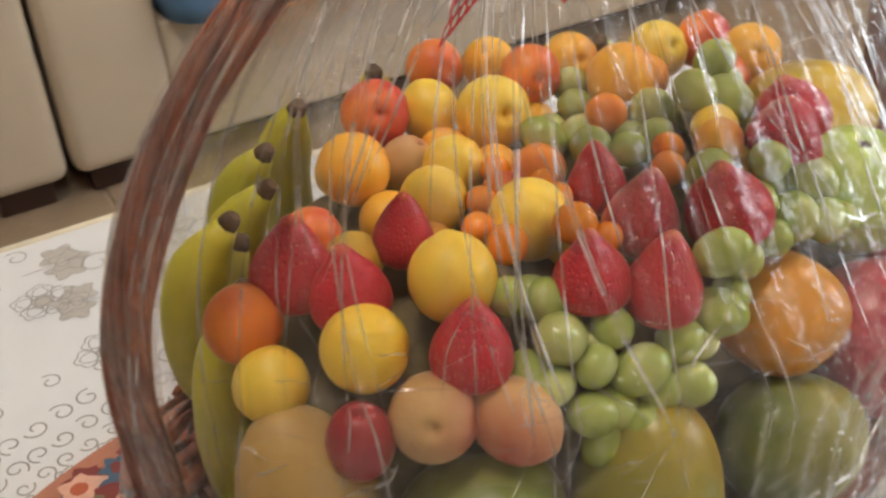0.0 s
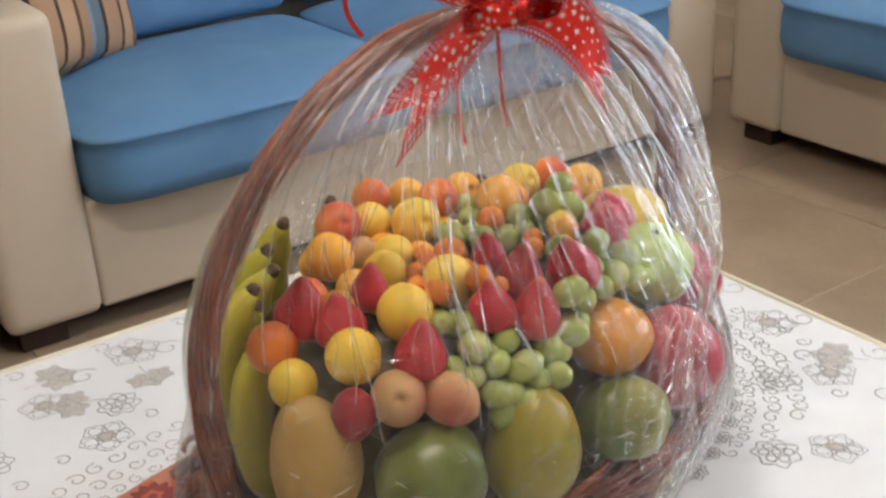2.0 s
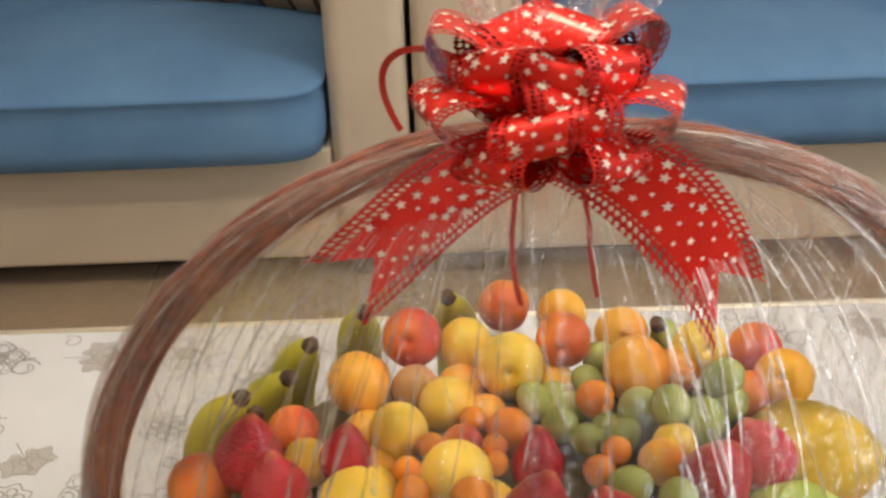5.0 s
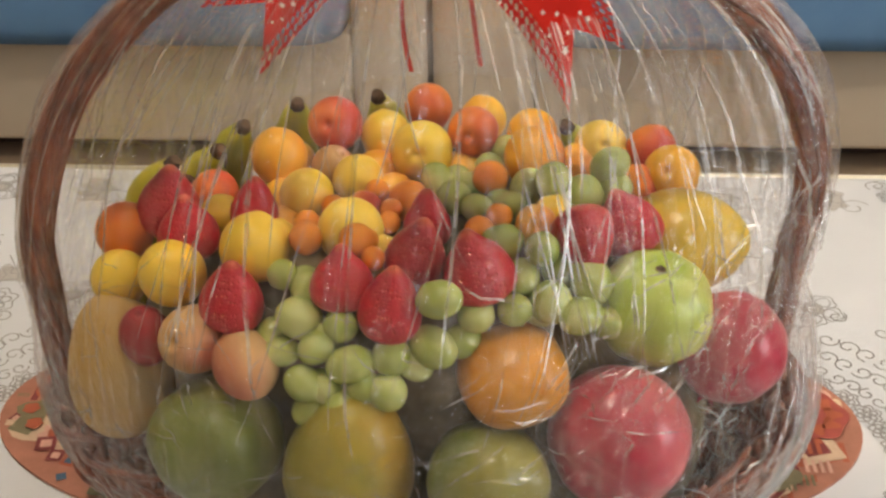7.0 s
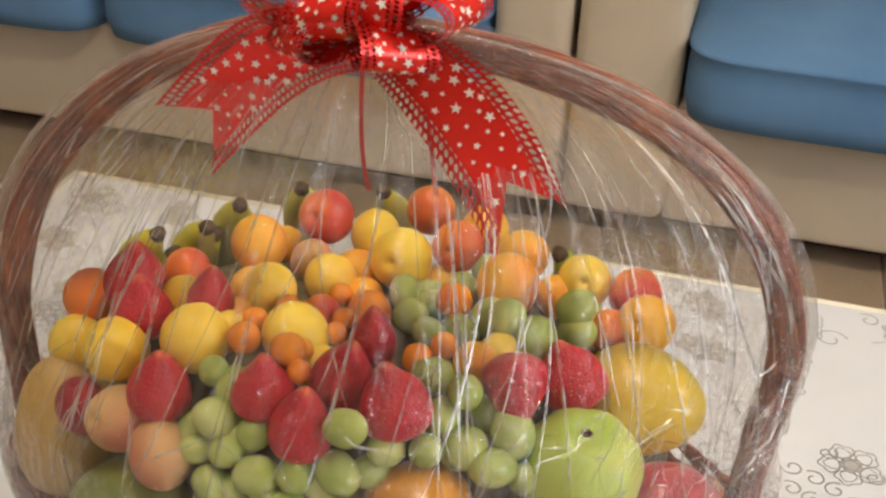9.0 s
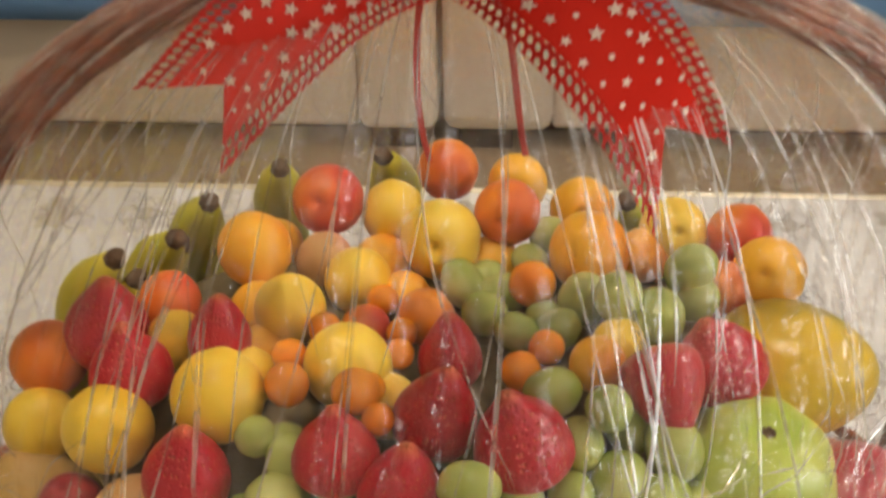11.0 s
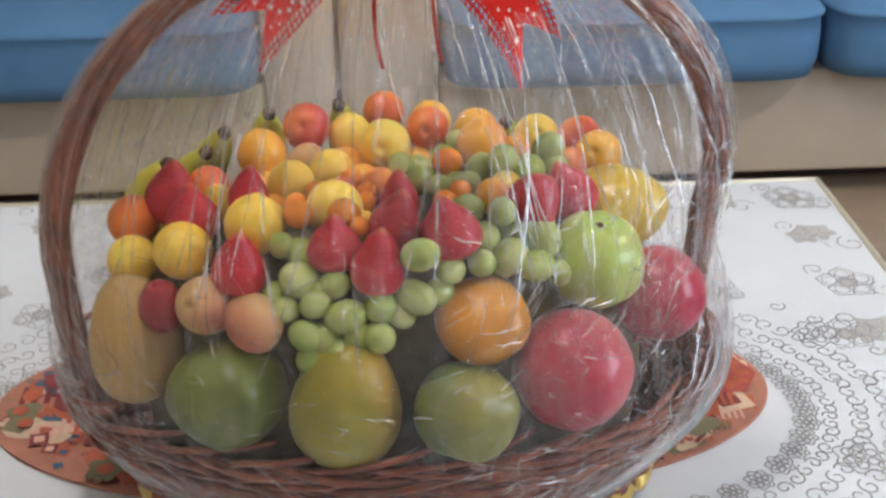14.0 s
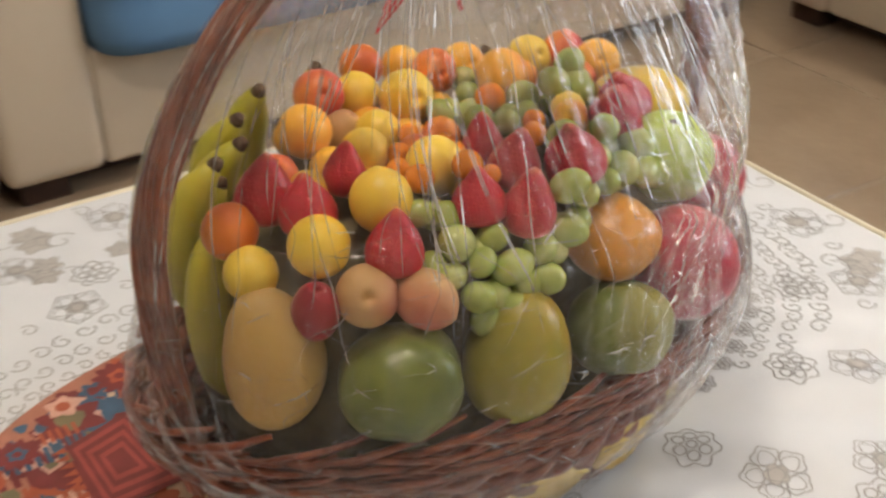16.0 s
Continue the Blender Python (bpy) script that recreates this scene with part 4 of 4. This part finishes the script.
def guava(name, label, group, x, y, z, r, tilt, turn, mat=GUAVA, squash=0.95, lobes=7):
    """A ribbed round fruit with a sunken crown and dried sepals."""
    g = thing(name, label, name, group)
    g.matrix_world = pose(x, y, z, tilt, 0, turn)
    prof = []
    for k in range(25):
        a = math.pi * k / 24
        rad = math.sin(a) * (1 + 0.06 * math.cos(a))
        prof.append((r * rad, -r * squash * math.cos(a) - (0.16 * r * math.exp(-((math.pi - a) / 0.30) ** 2) if k > 16 else 0)))
    prof[0], prof[-1] = (0.0, prof[0][1]), (0.0, prof[-1][1])
    bm = lathe(prof, 48, lobes, 0.045 if mat is GREEN_GUAVA else 0.026)
    for v in bm.verts:
        v.co *= 1 + (0.055 if mat is GREEN_GUAVA else 0.028) * noise.noise(v.co * 28 + Vector((x * 50, y * 50, 0)))
    part("skin", finish(bm), mat, g)
    crown = bmesh.new()
    for k in range(6):
        a = 2 * math.pi * k / 6
        tube([(0.03 * r * math.cos(a), 0.03 * r * math.sin(a), 0.80 * r * squash), (0.075 * r * math.cos(a), 0.075 * r * math.sin(a), 0.835 * r * squash), (0.06 * r * math.cos(a + 0.3), 0.06 * r * math.sin(a + 0.3), 0.86 * r * squash)], [0.045 * r, 0.04 * r, 0.02 * r], 5, True, crown)
    part("calyx", crown, BROWN_TIP, g, "dried brown calyx")
    return g


guava("guava", "large ribbed light green guava on top of the fruit", "guavas", 0.103, -0.038, 0.727, 0.0400, 10, 20)
guava("guava", "mottled green guava standing behind the basket rim", "guavas", -0.185, -0.096, 0.651, 0.0450, 160, 60, GREEN_GUAVA, lobes=6)
guava("guava", "small green guava standing behind the basket rim", "guavas", -0.005, -0.119, 0.642, 0.0405, 150, -30, GREEN_GUAVA, lobes=6)
guava("persimmon", "orange persimmon half hidden under the grapes", "", 0.011, -0.086, 0.702, 0.0365, 160, 150, PERSIMMON, 0.86, 4)


def mango(label, x, y, z, r, tilt, turn, long, mat):
    bm = bmesh.new()
    bmesh.ops.create_uvsphere(bm, u_segments=36, v_segments=24, radius=r)
    for v in bm.verts:
        f = v.co.z / r
        v.co.x *= 1 - 0.16 * f
        v.co.y *= (1 - 0.10 * f) * 0.92
        v.co.x += 0.10 * r * f * f
        v.co.z *= long
        v.co *= 1 + 0.02 * noise.noise(v.co * 30)
    ob = tagged(part("mango", finish(bm), mat), label, "mango", "mangoes")
    ob.matrix_world = pose(x, y, z, tilt, 0, turn)


mango("yellow green mango lying beside the guava", 0.130, 0.030, 0.736, 0.040, 75, 60, 1.15, MANGO_YELLOW)
mango("yellow mango standing behind the basket rim", -0.095, -0.111, 0.648, 0.0435, 6, 30, 1.26, MANGO_GREEN)
mango("pale tan mango standing upright behind the rim", -0.259, -0.045, 0.674, 0.038, 6, 200, 1.45, MANGO_PALE)


def pomegranate(x, y, z, r, tilt, turn):
    g = thing("pomegranate", "crinkled pink red pomegranate pressed against the film", "pomegranate", "pomegranates")
    g.matrix_world = pose(x, y, z, tilt, 0, turn)
    bm = bmesh.new()
    bmesh.ops.create_icosphere(bm, subdivisions=5, radius=r)
    for v in bm.verts:
        n = v.co.normalized()
        v.co *= 1 + 0.03 * noise.noise(n * 2.2) + 0.012 * abs(noise.noise(n * 9)) - 0.03 * max(0, abs(n.x * n.y) - 0.3)
    part("skin", finish(bm), POMEGRANATE, g)
    crown = bmesh.new()
    for k in range(6):
        a = math.pi * k / 3
        tube([(0.16 * r * math.cos(a), 0.16 * r * math.sin(a), 0.93 * r), (0.22 * r * math.cos(a), 0.22 * r * math.sin(a), 1.10 * r), (0.34 * r * math.cos(a), 0.34 * r * math.sin(a), 1.22 * r)], [0.09 * r, 0.08 * r, 0.01 * r], 5, True, crown)
    part("crown", crown, POMEGRANATE, g)
    bm = bmesh.new()
    bmesh.ops.create_icosphere(bm, subdivisions=5, radius=r * 1.03)
    for v in bm.verts:
        n = v.co.normalized()
        v.co *= 1 + 0.05 * abs(noise.noise(n * 4.5 + Vector((x * 40, 0, 0)))) + 0.03 * abs(noise.noise(n * 11))
    part("inner_wrap", finish(bm), INNER_WRAP, g, "crinkled clear film round the fruit")


pomegranate(0.081, -0.090, 0.658, 0.0470, 200, 40)
pomegranate(0.160, -0.022, 0.683, 0.0390, 200, 70)


def banana(pts, r):
    """A five-sided curved finger with a dried brown tip."""
    g = thing("banana", "green yellow banana with dried brown tip", "banana", "bunch of bananas")
    a, b, c = (Vector(p) for p in pts)
    n = 16
    line = [a * (1 - k / n) ** 2 + b * (2 * (k / n) * (1 - k / n)) + c * (k / n) ** 2 for k in range(n + 1)]
    rad = [r * (0.42 + 0.58 * min(1, 4.2 * k / n)) * (1 if k < n - 3 else (0.95, 0.80, 0.58, 0.38)[k - n + 3]) for k in range(n + 1)]
    part("peel", tube(line, rad, 10), BANANA, g)
    d = (line[-1] - line[-2]).normalized()
    part("tip", tube([line[-1] - d * 0.001, line[-1] + d * 0.004, line[-1] + d * 0.008], [r * 0.38, r * 0.34, r * 0.24], 7), BROWN_TIP, g, "dried brown end")


for tip, lean in (((-0.243, 0.074, 0.768), 0.6), ((-0.213, 0.096, 0.768), 1.0), ((-0.200, 0.130, 0.772), 1.4), ((-0.163, 0.168, 0.774), 1.9), ((-0.100, 0.188, 0.772), 2.4), ((0.052, 0.150, 0.765), 2.8)):
    tx, ty, tz = tip
    ox, oy = 0.06 * -math.cos(lean - 0.6), 0.05 * math.sin(lean - 0.2)
    banana(((tx + ox * 0.2, ty + oy * 0.2, 0.63), (tx + ox * 0.9, ty + oy * 0.9, 0.71), tip), 0.0175)
for x, y in ((-0.285, 0.03), (-0.272, 0.075), (-0.255, 0.112)):
    banana(((x + 0.03, y, 0.585), (x - 0.014, y, 0.66), (x + 0.035, y + 0.01, 0.745)), 0.0185)

# dark dome added under the visible fruit; it fills the basket and closes gaps
bm = bmesh.new()
bmesh.ops.create_uvsphere(bm, u_segments=40, v_segments=20, radius=1)
for v in bm.verts:
    n = v.co.copy()
    e = 0.62
    v.co = Vector((BX + 0.215 * math.copysign(abs(n.x) ** e, n.x), 0.050 + 0.128 * math.copysign(abs(n.y) ** e, n.y), 0.605 + 0.146 * math.copysign(abs(n.z) ** 0.7, n.z) + 0.004 * noise.noise(n * 14)))
    v.co.z = max(v.co.z, FOOT_Z + 0.014)
FILLER = varied("dark_brown_filler", [(0.3, (0.10, 0.08, 0.035)), (0.7, (0.22, 0.17, 0.08))], 90, 0.9, 500, 0.8)
tagged(part("gap_filler", finish(bm), FILLER), "dark dome added to close the gaps under the fruit", "filling", kind="stuff")

# ---- cellophane wrap ----
NECK = Vector((-0.050, 0.004, 0.985))


def ease(x):
    x = min(1.0, max(0.0, x))
    return x * x * (3 - 2 * x)


def film_pt(u, v):
    """u round the basket, v from the foot up to the gathered neck."""
    a = 2 * math.pi * u
    a += 0.05 * v * noise.noise((3.0 * math.cos(a), 3.0 * math.sin(a), 0.35 * v))
    z = TABLE + 0.008 + (NECK.z - TABLE - 0.008) * v
    rise = ease((z - TABLE) / 0.15)
    q = max(0.0, (z - 0.712) / (NECK.z - 0.712))
    g = max(0.0, (z - 0.765) / (NECK.z - 0.765))
    # reach along the handle and across it
    ra = (0.226 + 0.069 * rise - 0.015 * ease((z - 0.61) / 0.10)) * math.sqrt(max(0.0, 1 - q ** 2.1)) + 0.014 * q
    rb = (0.134 + 0.090 * ease((z - TABLE) / 0.17)) * (1 - g ** 0.92) + 0.012 * q
    # stretched from the handle over the fruit: flatter sides higher up
    p = 1.58 - 0.08 * ease((z - 0.69) / 0.09)
    c, s = math.cos(a), math.sin(a)
    k = (abs(c) ** p + abs(s) ** p) ** (-1 / p)
    tall = ease((z - 0.60) / (NECK.z - 0.60))
    k1 = 1 - 2 * abs(noise.noise((8 * c + 2, 8 * s, 0.5 * v)))
    k2 = 1 - 2 * abs(noise.noise((21 * c, 21 * s + 5, 0.7 * v)))
    k3 = noise.noise((6 * c, 6 * s, 9 * v)) + 0.6 * (1 - 2 * abs(noise.noise((13 * c, 13 * s, 20 * v))))
    free = 1 - 0.9 * math.exp(-(s / 0.2) ** 2)
    push = (0.0050 * k1 * (0.2 + tall) + 0.0036 * k2 * (0.35 + tall) + 0.0024 * k3 * (1 - tall)) * free * min(1.0, rb / 0.04)
    m = NECK * tall ** 2 + Vector((BX + 0.004, BY, 0)) * (1 - tall ** 2)
    up = min(1.0, max(0.0, (z - 0.718) / 0.262))
    x = m.x + (ra * k + push) * c + 0.047 * up * math.sqrt(1 - up * up) * max(0.0, c)
    # the film follows the turn of the handle
    return x, m.y + (rb * k + push) * s + HANDLE_TURN * (x - m.x) * ease((z - 0.58) / 0.14), z


wrap = thing("cellophane_wrap", "clear crinkled cellophane wrapped round the fruit basket", "cellophane wrap")
part("film", grid_sheet(film_pt, 720, 200, True, lambda u, v: (u, v)), FILM, wrap)

# sharp pleats that run from the neck down over the fruit, added for streak highlights
pr = random.Random(31)
for k in range(112):
    u0 = pr.uniform(0.52, 0.98) if k % 4 else pr.uniform(0.02, 0.48)
    v0, drift, w, h = pr.uniform(0.42, 0.80), pr.uniform(-0.035, 0.035), pr.uniform(0.0003, 0.0008), pr.uniform(0.0005, 0.0018)
    skew = pr.uniform(-0.0016, 0.0016)
    # six stronger ones laid where the brightest highlight streaks run
    if k >= 106:
        u0, v0, drift, w, h = (0.79, 0.83, 0.86, 0.885, 0.92, 0.955)[k - 106], (0.60, 0.52, 0.56, 0.50, 0.55, 0.48)[k - 106], 0.03, 0.0010, 0.0026
    bm = bmesh.new()
    rows = []
    for i in range(17):
        t = i / 16
        v = 0.975 + (v0 - 0.975) * t
        c = Vector(film_pt(u0 + drift * t * t, v))
        out = Vector((c.x - BX, (c.y - BY) * 2.2, 0.02)).normalized()
        side = Vector((-out.y, out.x, 0)).normalized()
        f = math.sin(math.pi * min(1.0, 0.15 + 0.85 * t)) ** 0.6 * (0.4 + t)
        rows.append((bm.verts.new(c - side * w * f + out * 0.0004), bm.verts.new(c + out * (h * f) + side * skew * f), bm.verts.new(c + side * w * f + out * 0.0004)))
    for a, b in zip(rows, rows[1:]):
        for i in (0, 1):
            bm.faces.new((a[i], a[i + 1], b[i + 1], b[i])).smooth = True
    part("pleat", bm, FOLD, wrap)
# short crossing creases, added at random for glints where film is pressed against fruit
bm = bmesh.new()
for k in range(620):
    u0, v0 = pr.uniform(0.50, 1.0), pr.uniform(0.16, 0.66)
    if k % 2:
        u0 = pr.uniform(0.78, 1.02)
    du, dv, w = pr.uniform(-0.035, 0.035), pr.uniform(-0.085, 0.085), pr.uniform(0.0002, 0.0007)
    tip = pr.uniform(-0.0016, 0.0016)
    rows = []
    for i in range(7):
        t = i / 6 - 0.5
        c = Vector(film_pt(u0 + du * t + 0.004 * math.sin(5 * t + k), v0 + dv * t))
        n = Vector(film_pt(u0 + du * (t + 0.05), v0 + dv * (t + 0.05))) - c
        out = Vector((c.x - BX, (c.y - BY) * 2.0, 0.0)).normalized()
        side = n.cross(out).normalized() * (w * math.cos(math.pi * t) ** 0.7)
        rows.append((bm.verts.new(c - side + out * 0.0012), bm.verts.new(c + side + out * (0.0012 + tip * math.cos(math.pi * t)))))
    for a, b in zip(rows, rows[1:]):
        bm.faces.new((a[0], a[1], b[1], b[0])).smooth = True
# long folds where the spare film is drawn round the lower corners
for k in range(26):
    right = k % 3 != 0
    ua, ub = (pr.uniform(0.93, 1.0), pr.uniform(0.80, 0.90)) if right else (pr.uniform(0.50, 0.56), pr.uniform(0.58, 0.68))
    va, vb, w = pr.uniform(0.24, 0.42), pr.uniform(0.02, 0.14), pr.uniform(0.0015, 0.0055)
    fold, rows = bmesh.new(), []
    for i in range(15):
        t = i / 14
        c = Vector(film_pt(ua + (ub - ua) * t, va + (vb - va) * t ** 0.8))
        n = Vector(film_pt(ua + (ub - ua) * (t + 0.03), va + (vb - va) * (t + 0.03) ** 0.8)) - c
        out = Vector((c.x - BX, (c.y - BY) * 2.0, 0.0)).normalized()
        side = n.cross(out).normalized() * (w * math.sin(math.pi * (0.08 + 0.84 * t)) ** 0.5)
        rows.append((fold.verts.new(c - side + out * 0.001), fold.verts.new(c + out * (0.002 + 0.5 * w)), fold.verts.new(c + side + out * 0.001)))
    for a, b in zip(rows, rows[1:]):
        for i in (0, 1):
            fold.faces.new((a[i], a[i + 1], b[i + 1], b[i])).smooth = True
    part("corner_fold", fold, GATHER, wrap)
tagged(part("glint_crease", bm, FOLD, wrap, "fine creases added for glints on the film"), kind="stuff")


def tuft_pt(u, v):
    a = 2 * math.pi * u
    fr_ = 1 + 0.30 * math.sin(9 * a) + 0.35 * noise.noise((4 * math.cos(a), 4 * math.sin(a), v))
    r = 0.010 + 0.060 * v ** 1.2 * fr_
    return NECK.x + r * math.cos(a) + 0.012 * v, NECK.y + 0.02 * v + r * 0.9 * math.sin(a), NECK.z - 0.004 + 0.125 * v + 0.02 * v * math.sin(5 * a)


# film drawn tight round the arch of the handle
sleeve = []
for k in range(181):
    sleeve.append(arch(0.13 + 0.74 * k / 180))
part("handle_sleeve", tube(sleeve, [0.0138 + 0.0016 * noise.noise((k * 0.35, 0, 2)) + 0.0008 * noise.noise((k * 1.7, 3, 0)) for k in range(181)], 14, False), INNER_WRAP, wrap, "crinkled film tight round the handle")
part("tuft", grid_sheet(tuft_pt, 160, 24, True), FILM, wrap, "flared cellophane ends above the bow")

# ---- bow ----
bow = thing("gift_bow", "red metallic pull bow with silver stars and lace edges", "bow")
BOW = Vector((-0.048, -0.024, 0.998))


def star_pts(r):
    return [(r * (1 if k % 2 == 0 else 0.45) * math.sin(math.pi * k / 5), r * (1 if k % 2 == 0 else 0.45) * math.cos(math.pi * k / 5)) for k in range(10)]


def ribbon_piece(name, centre, across, length, width, steps=28, tail=0.0, seed=0):
    """A band along centre(s); across(s) is its width direction. A plain middle and two punched edges, with printed stars."""
    hold = None
    for nm, lo, hi, mat in ((name, -0.62, 0.62, RIBBON), ("lace_edge", -1.0, -0.62, RIBBON_LACE), ("lace_edge", 0.62, 1.0, RIBBON_LACE)):
        def fn(u, v, lo=lo, hi=hi):
            w = lo + (hi - lo) * u
            s = v * (1 - tail * (1 - abs(w))) if tail else v
            return centre(s) + across(s) * (w * width / 2)
        bm = grid_sheet(fn, 6, steps, False, lambda u, v, lo=lo, hi=hi: ((lo + (hi - lo) * u) * width / 2 / 0.0046, v * length / 0.0046))
        ob = part(nm, bm, mat, hold or bow)
        hold = hold or ob
    r = random.Random(seed)
    bm = bmesh.new()
    n = int(length / 0.0032)
    for k in range(n):
        s = (k + 0.5) / n * (1 - tail * 0.8)
        w = (-0.45, 0.28, -0.05, 0.5)[k % 4] + r.uniform(-0.13, 0.13)
        d = (centre(min(1, s + 0.01)) - centre(max(0, s - 0.01))).normalized()
        ac = across(s).normalized()
        nrm = d.cross(ac).normalized()
        size, t = r.choice((0.0018, 0.0025, 0.0034)), r.uniform(0, 6)
        for side in (1, -1):
            c = centre(s) + across(s) * (w * width / 2) + nrm * (0.0005 * side)
            vs = [bm.verts.new(c + ac * (px * math.cos(t) - py * math.sin(t)) + d * (px * math.sin(t) + py * math.cos(t))) for px, py in star_pts(size)]
            bm.faces.new(vs if side > 0 else vs[::-1])
    tagged(part("star_print", bm, STAR, hold), kind="stuff")


def bez(p):
    p = [Vector(q) for q in p]
    def at(s):
        q = p
        while len(q) > 1:
            q = [a.lerp(b, s) for a, b in zip(q, q[1:])]
        return q[0]
    return at


# two swallow-tailed ends
ribbon_piece("tail", bez([BOW + Vector((-0.010, -0.004, -0.012)), BOW + Vector((-0.045, -0.024, -0.006)), Vector((-0.118, -0.040, 0.955)), Vector((-0.165, -0.022, 0.903))]),
             lambda s: Vector((0.52 - 0.1 * s, 0.42 - 0.25 * s, -0.70)).normalized(), 0.15, 0.058, 40, 0.20, 1)
ribbon_piece("tail", bez([BOW + Vector((0.012, -0.004, -0.012)), BOW + Vector((0.040, -0.026, -0.004)), Vector((0.035, -0.045, 0.948)), Vector((0.058, -0.034, 0.885))]),
             lambda s: Vector((0.62 - 0.10 * s, -0.30 + 0.80 * s, 0.55 - 0.10 * s)).normalized(), 0.145, 0.054, 40, 0.20, 2)
# loops
for k, (ang, lift, size) in enumerate(((198, 0.25, 0.064), (-16, 0.20, 0.064), (172, 0.70, 0.074), (12, 0.75, 0.072), (228, -0.25, 0.046), (-48, -0.25, 0.046), (258, 0.25, 0.046), (284, 0.55, 0.044), (95, 0.50, 0.060), (135, 0.95, 0.058), (40, 1.0, 0.056), (270, 0.95, 0.050), (215, 0.85, 0.056), (325, 0.85, 0.056))):
    d = Vector((math.cos(radians(ang)), math.sin(radians(ang)), 0)) * math.cos(lift) + Vector((0, 0, 1)) * math.sin(lift)
    side = d.cross(Vector((0, 0, 1))).normalized()
    up = side.cross(d).normalized()
    loop = bez([BOW + up * 0.004, BOW + d * size * 0.9 + up * 0.034, BOW + d * size * 1.55 + up * 0.010, BOW + d * size * 1.1 - up * 0.024, BOW - up * 0.006])
    tilt_ = 0.35 * math.sin(3 * k)
    ribbon_piece("loop", loop, lambda s, side=side, up=up, tilt_=tilt_: (side * math.cos(tilt_) + up * math.sin(tilt_)) * (0.35 + 0.65 * math.sin(math.pi * min(1, max(0, s))) ** 0.5), 0.12, 0.050, 30, 0.0, 10 + k)
part("knot", tube([BOW + Vector((-0.016, 0.012, 0.0)), BOW + Vector((0, -0.006, 0.0)), BOW + Vector((0.016, 0.012, 0.0))], [0.008, 0.011, 0.008], 10), RIBBON, bow)


def strip(name, pts, width, parent):
    c = bez(pts)
    def fn(u, v):
        d = (c(min(1, v + 0.02)) - c(max(0, v - 0.02))).normalized()
        n = d.cross(Vector((0.2, 1, 0.1))).normalized()
        return c(v) + n * ((u - 0.5) * width) + Vector((0, 0.0006 * math.sin(9 * v), 0))
    part(name, grid_sheet(fn, 2, 30), THIN_RIBBON, parent, "thin red curling ribbon")


strip("pull_string", [BOW + Vector((-0.01, 0.01, 0.01)), (-0.11, 0.05, 1.04), (-0.155, 0.08, 1.01), (-0.125, 0.06, 0.965)], 0.0042, bow)
strip("pull_string", [BOW + Vector((-0.01, 0.01, 0.012)), (-0.09, 0.04, 1.00), (-0.13, 0.06, 1.015), (-0.08, 0.05, 1.03), BOW], 0.0042, bow)
strip("pull_string", [BOW + Vector((-0.008, 0.020, -0.02)), (-0.062, 0.022, 0.95), (-0.068, 0.020, 0.90), (-0.058, 0.018, 0.868)], 0.0032, bow)
strip("pull_string", [BOW + Vector((0.012, 0.020, -0.02)), (-0.018, 0.022, 0.95), (-0.020, 0.020, 0.90), (-0.013, 0.018, 0.872)], 0.0032, bow)

# ---- floor tiles ----
bm = bmesh.new()
bmesh.ops.create_cube(bm, size=1)
bmesh.ops.transform(bm, matrix=Matrix.Diagonal((0.594, 0.594, 0.008, 1)), verts=bm.verts)
bmesh.ops.bevel(bm, geom=bm.edges[:], offset=0.002, segments=1, affect="EDGES")
tile = mesh_of("floor_tile", finish(bm, False), TILE)
for i in range(10):
    for j in range(9):
        ob = new("floor_tile", tile)
        ob.location = (X0 + 0.4 + 0.6 * i, Y0 + 0.4 + 0.6 * j, -0.0045)
        ob.parent = floor
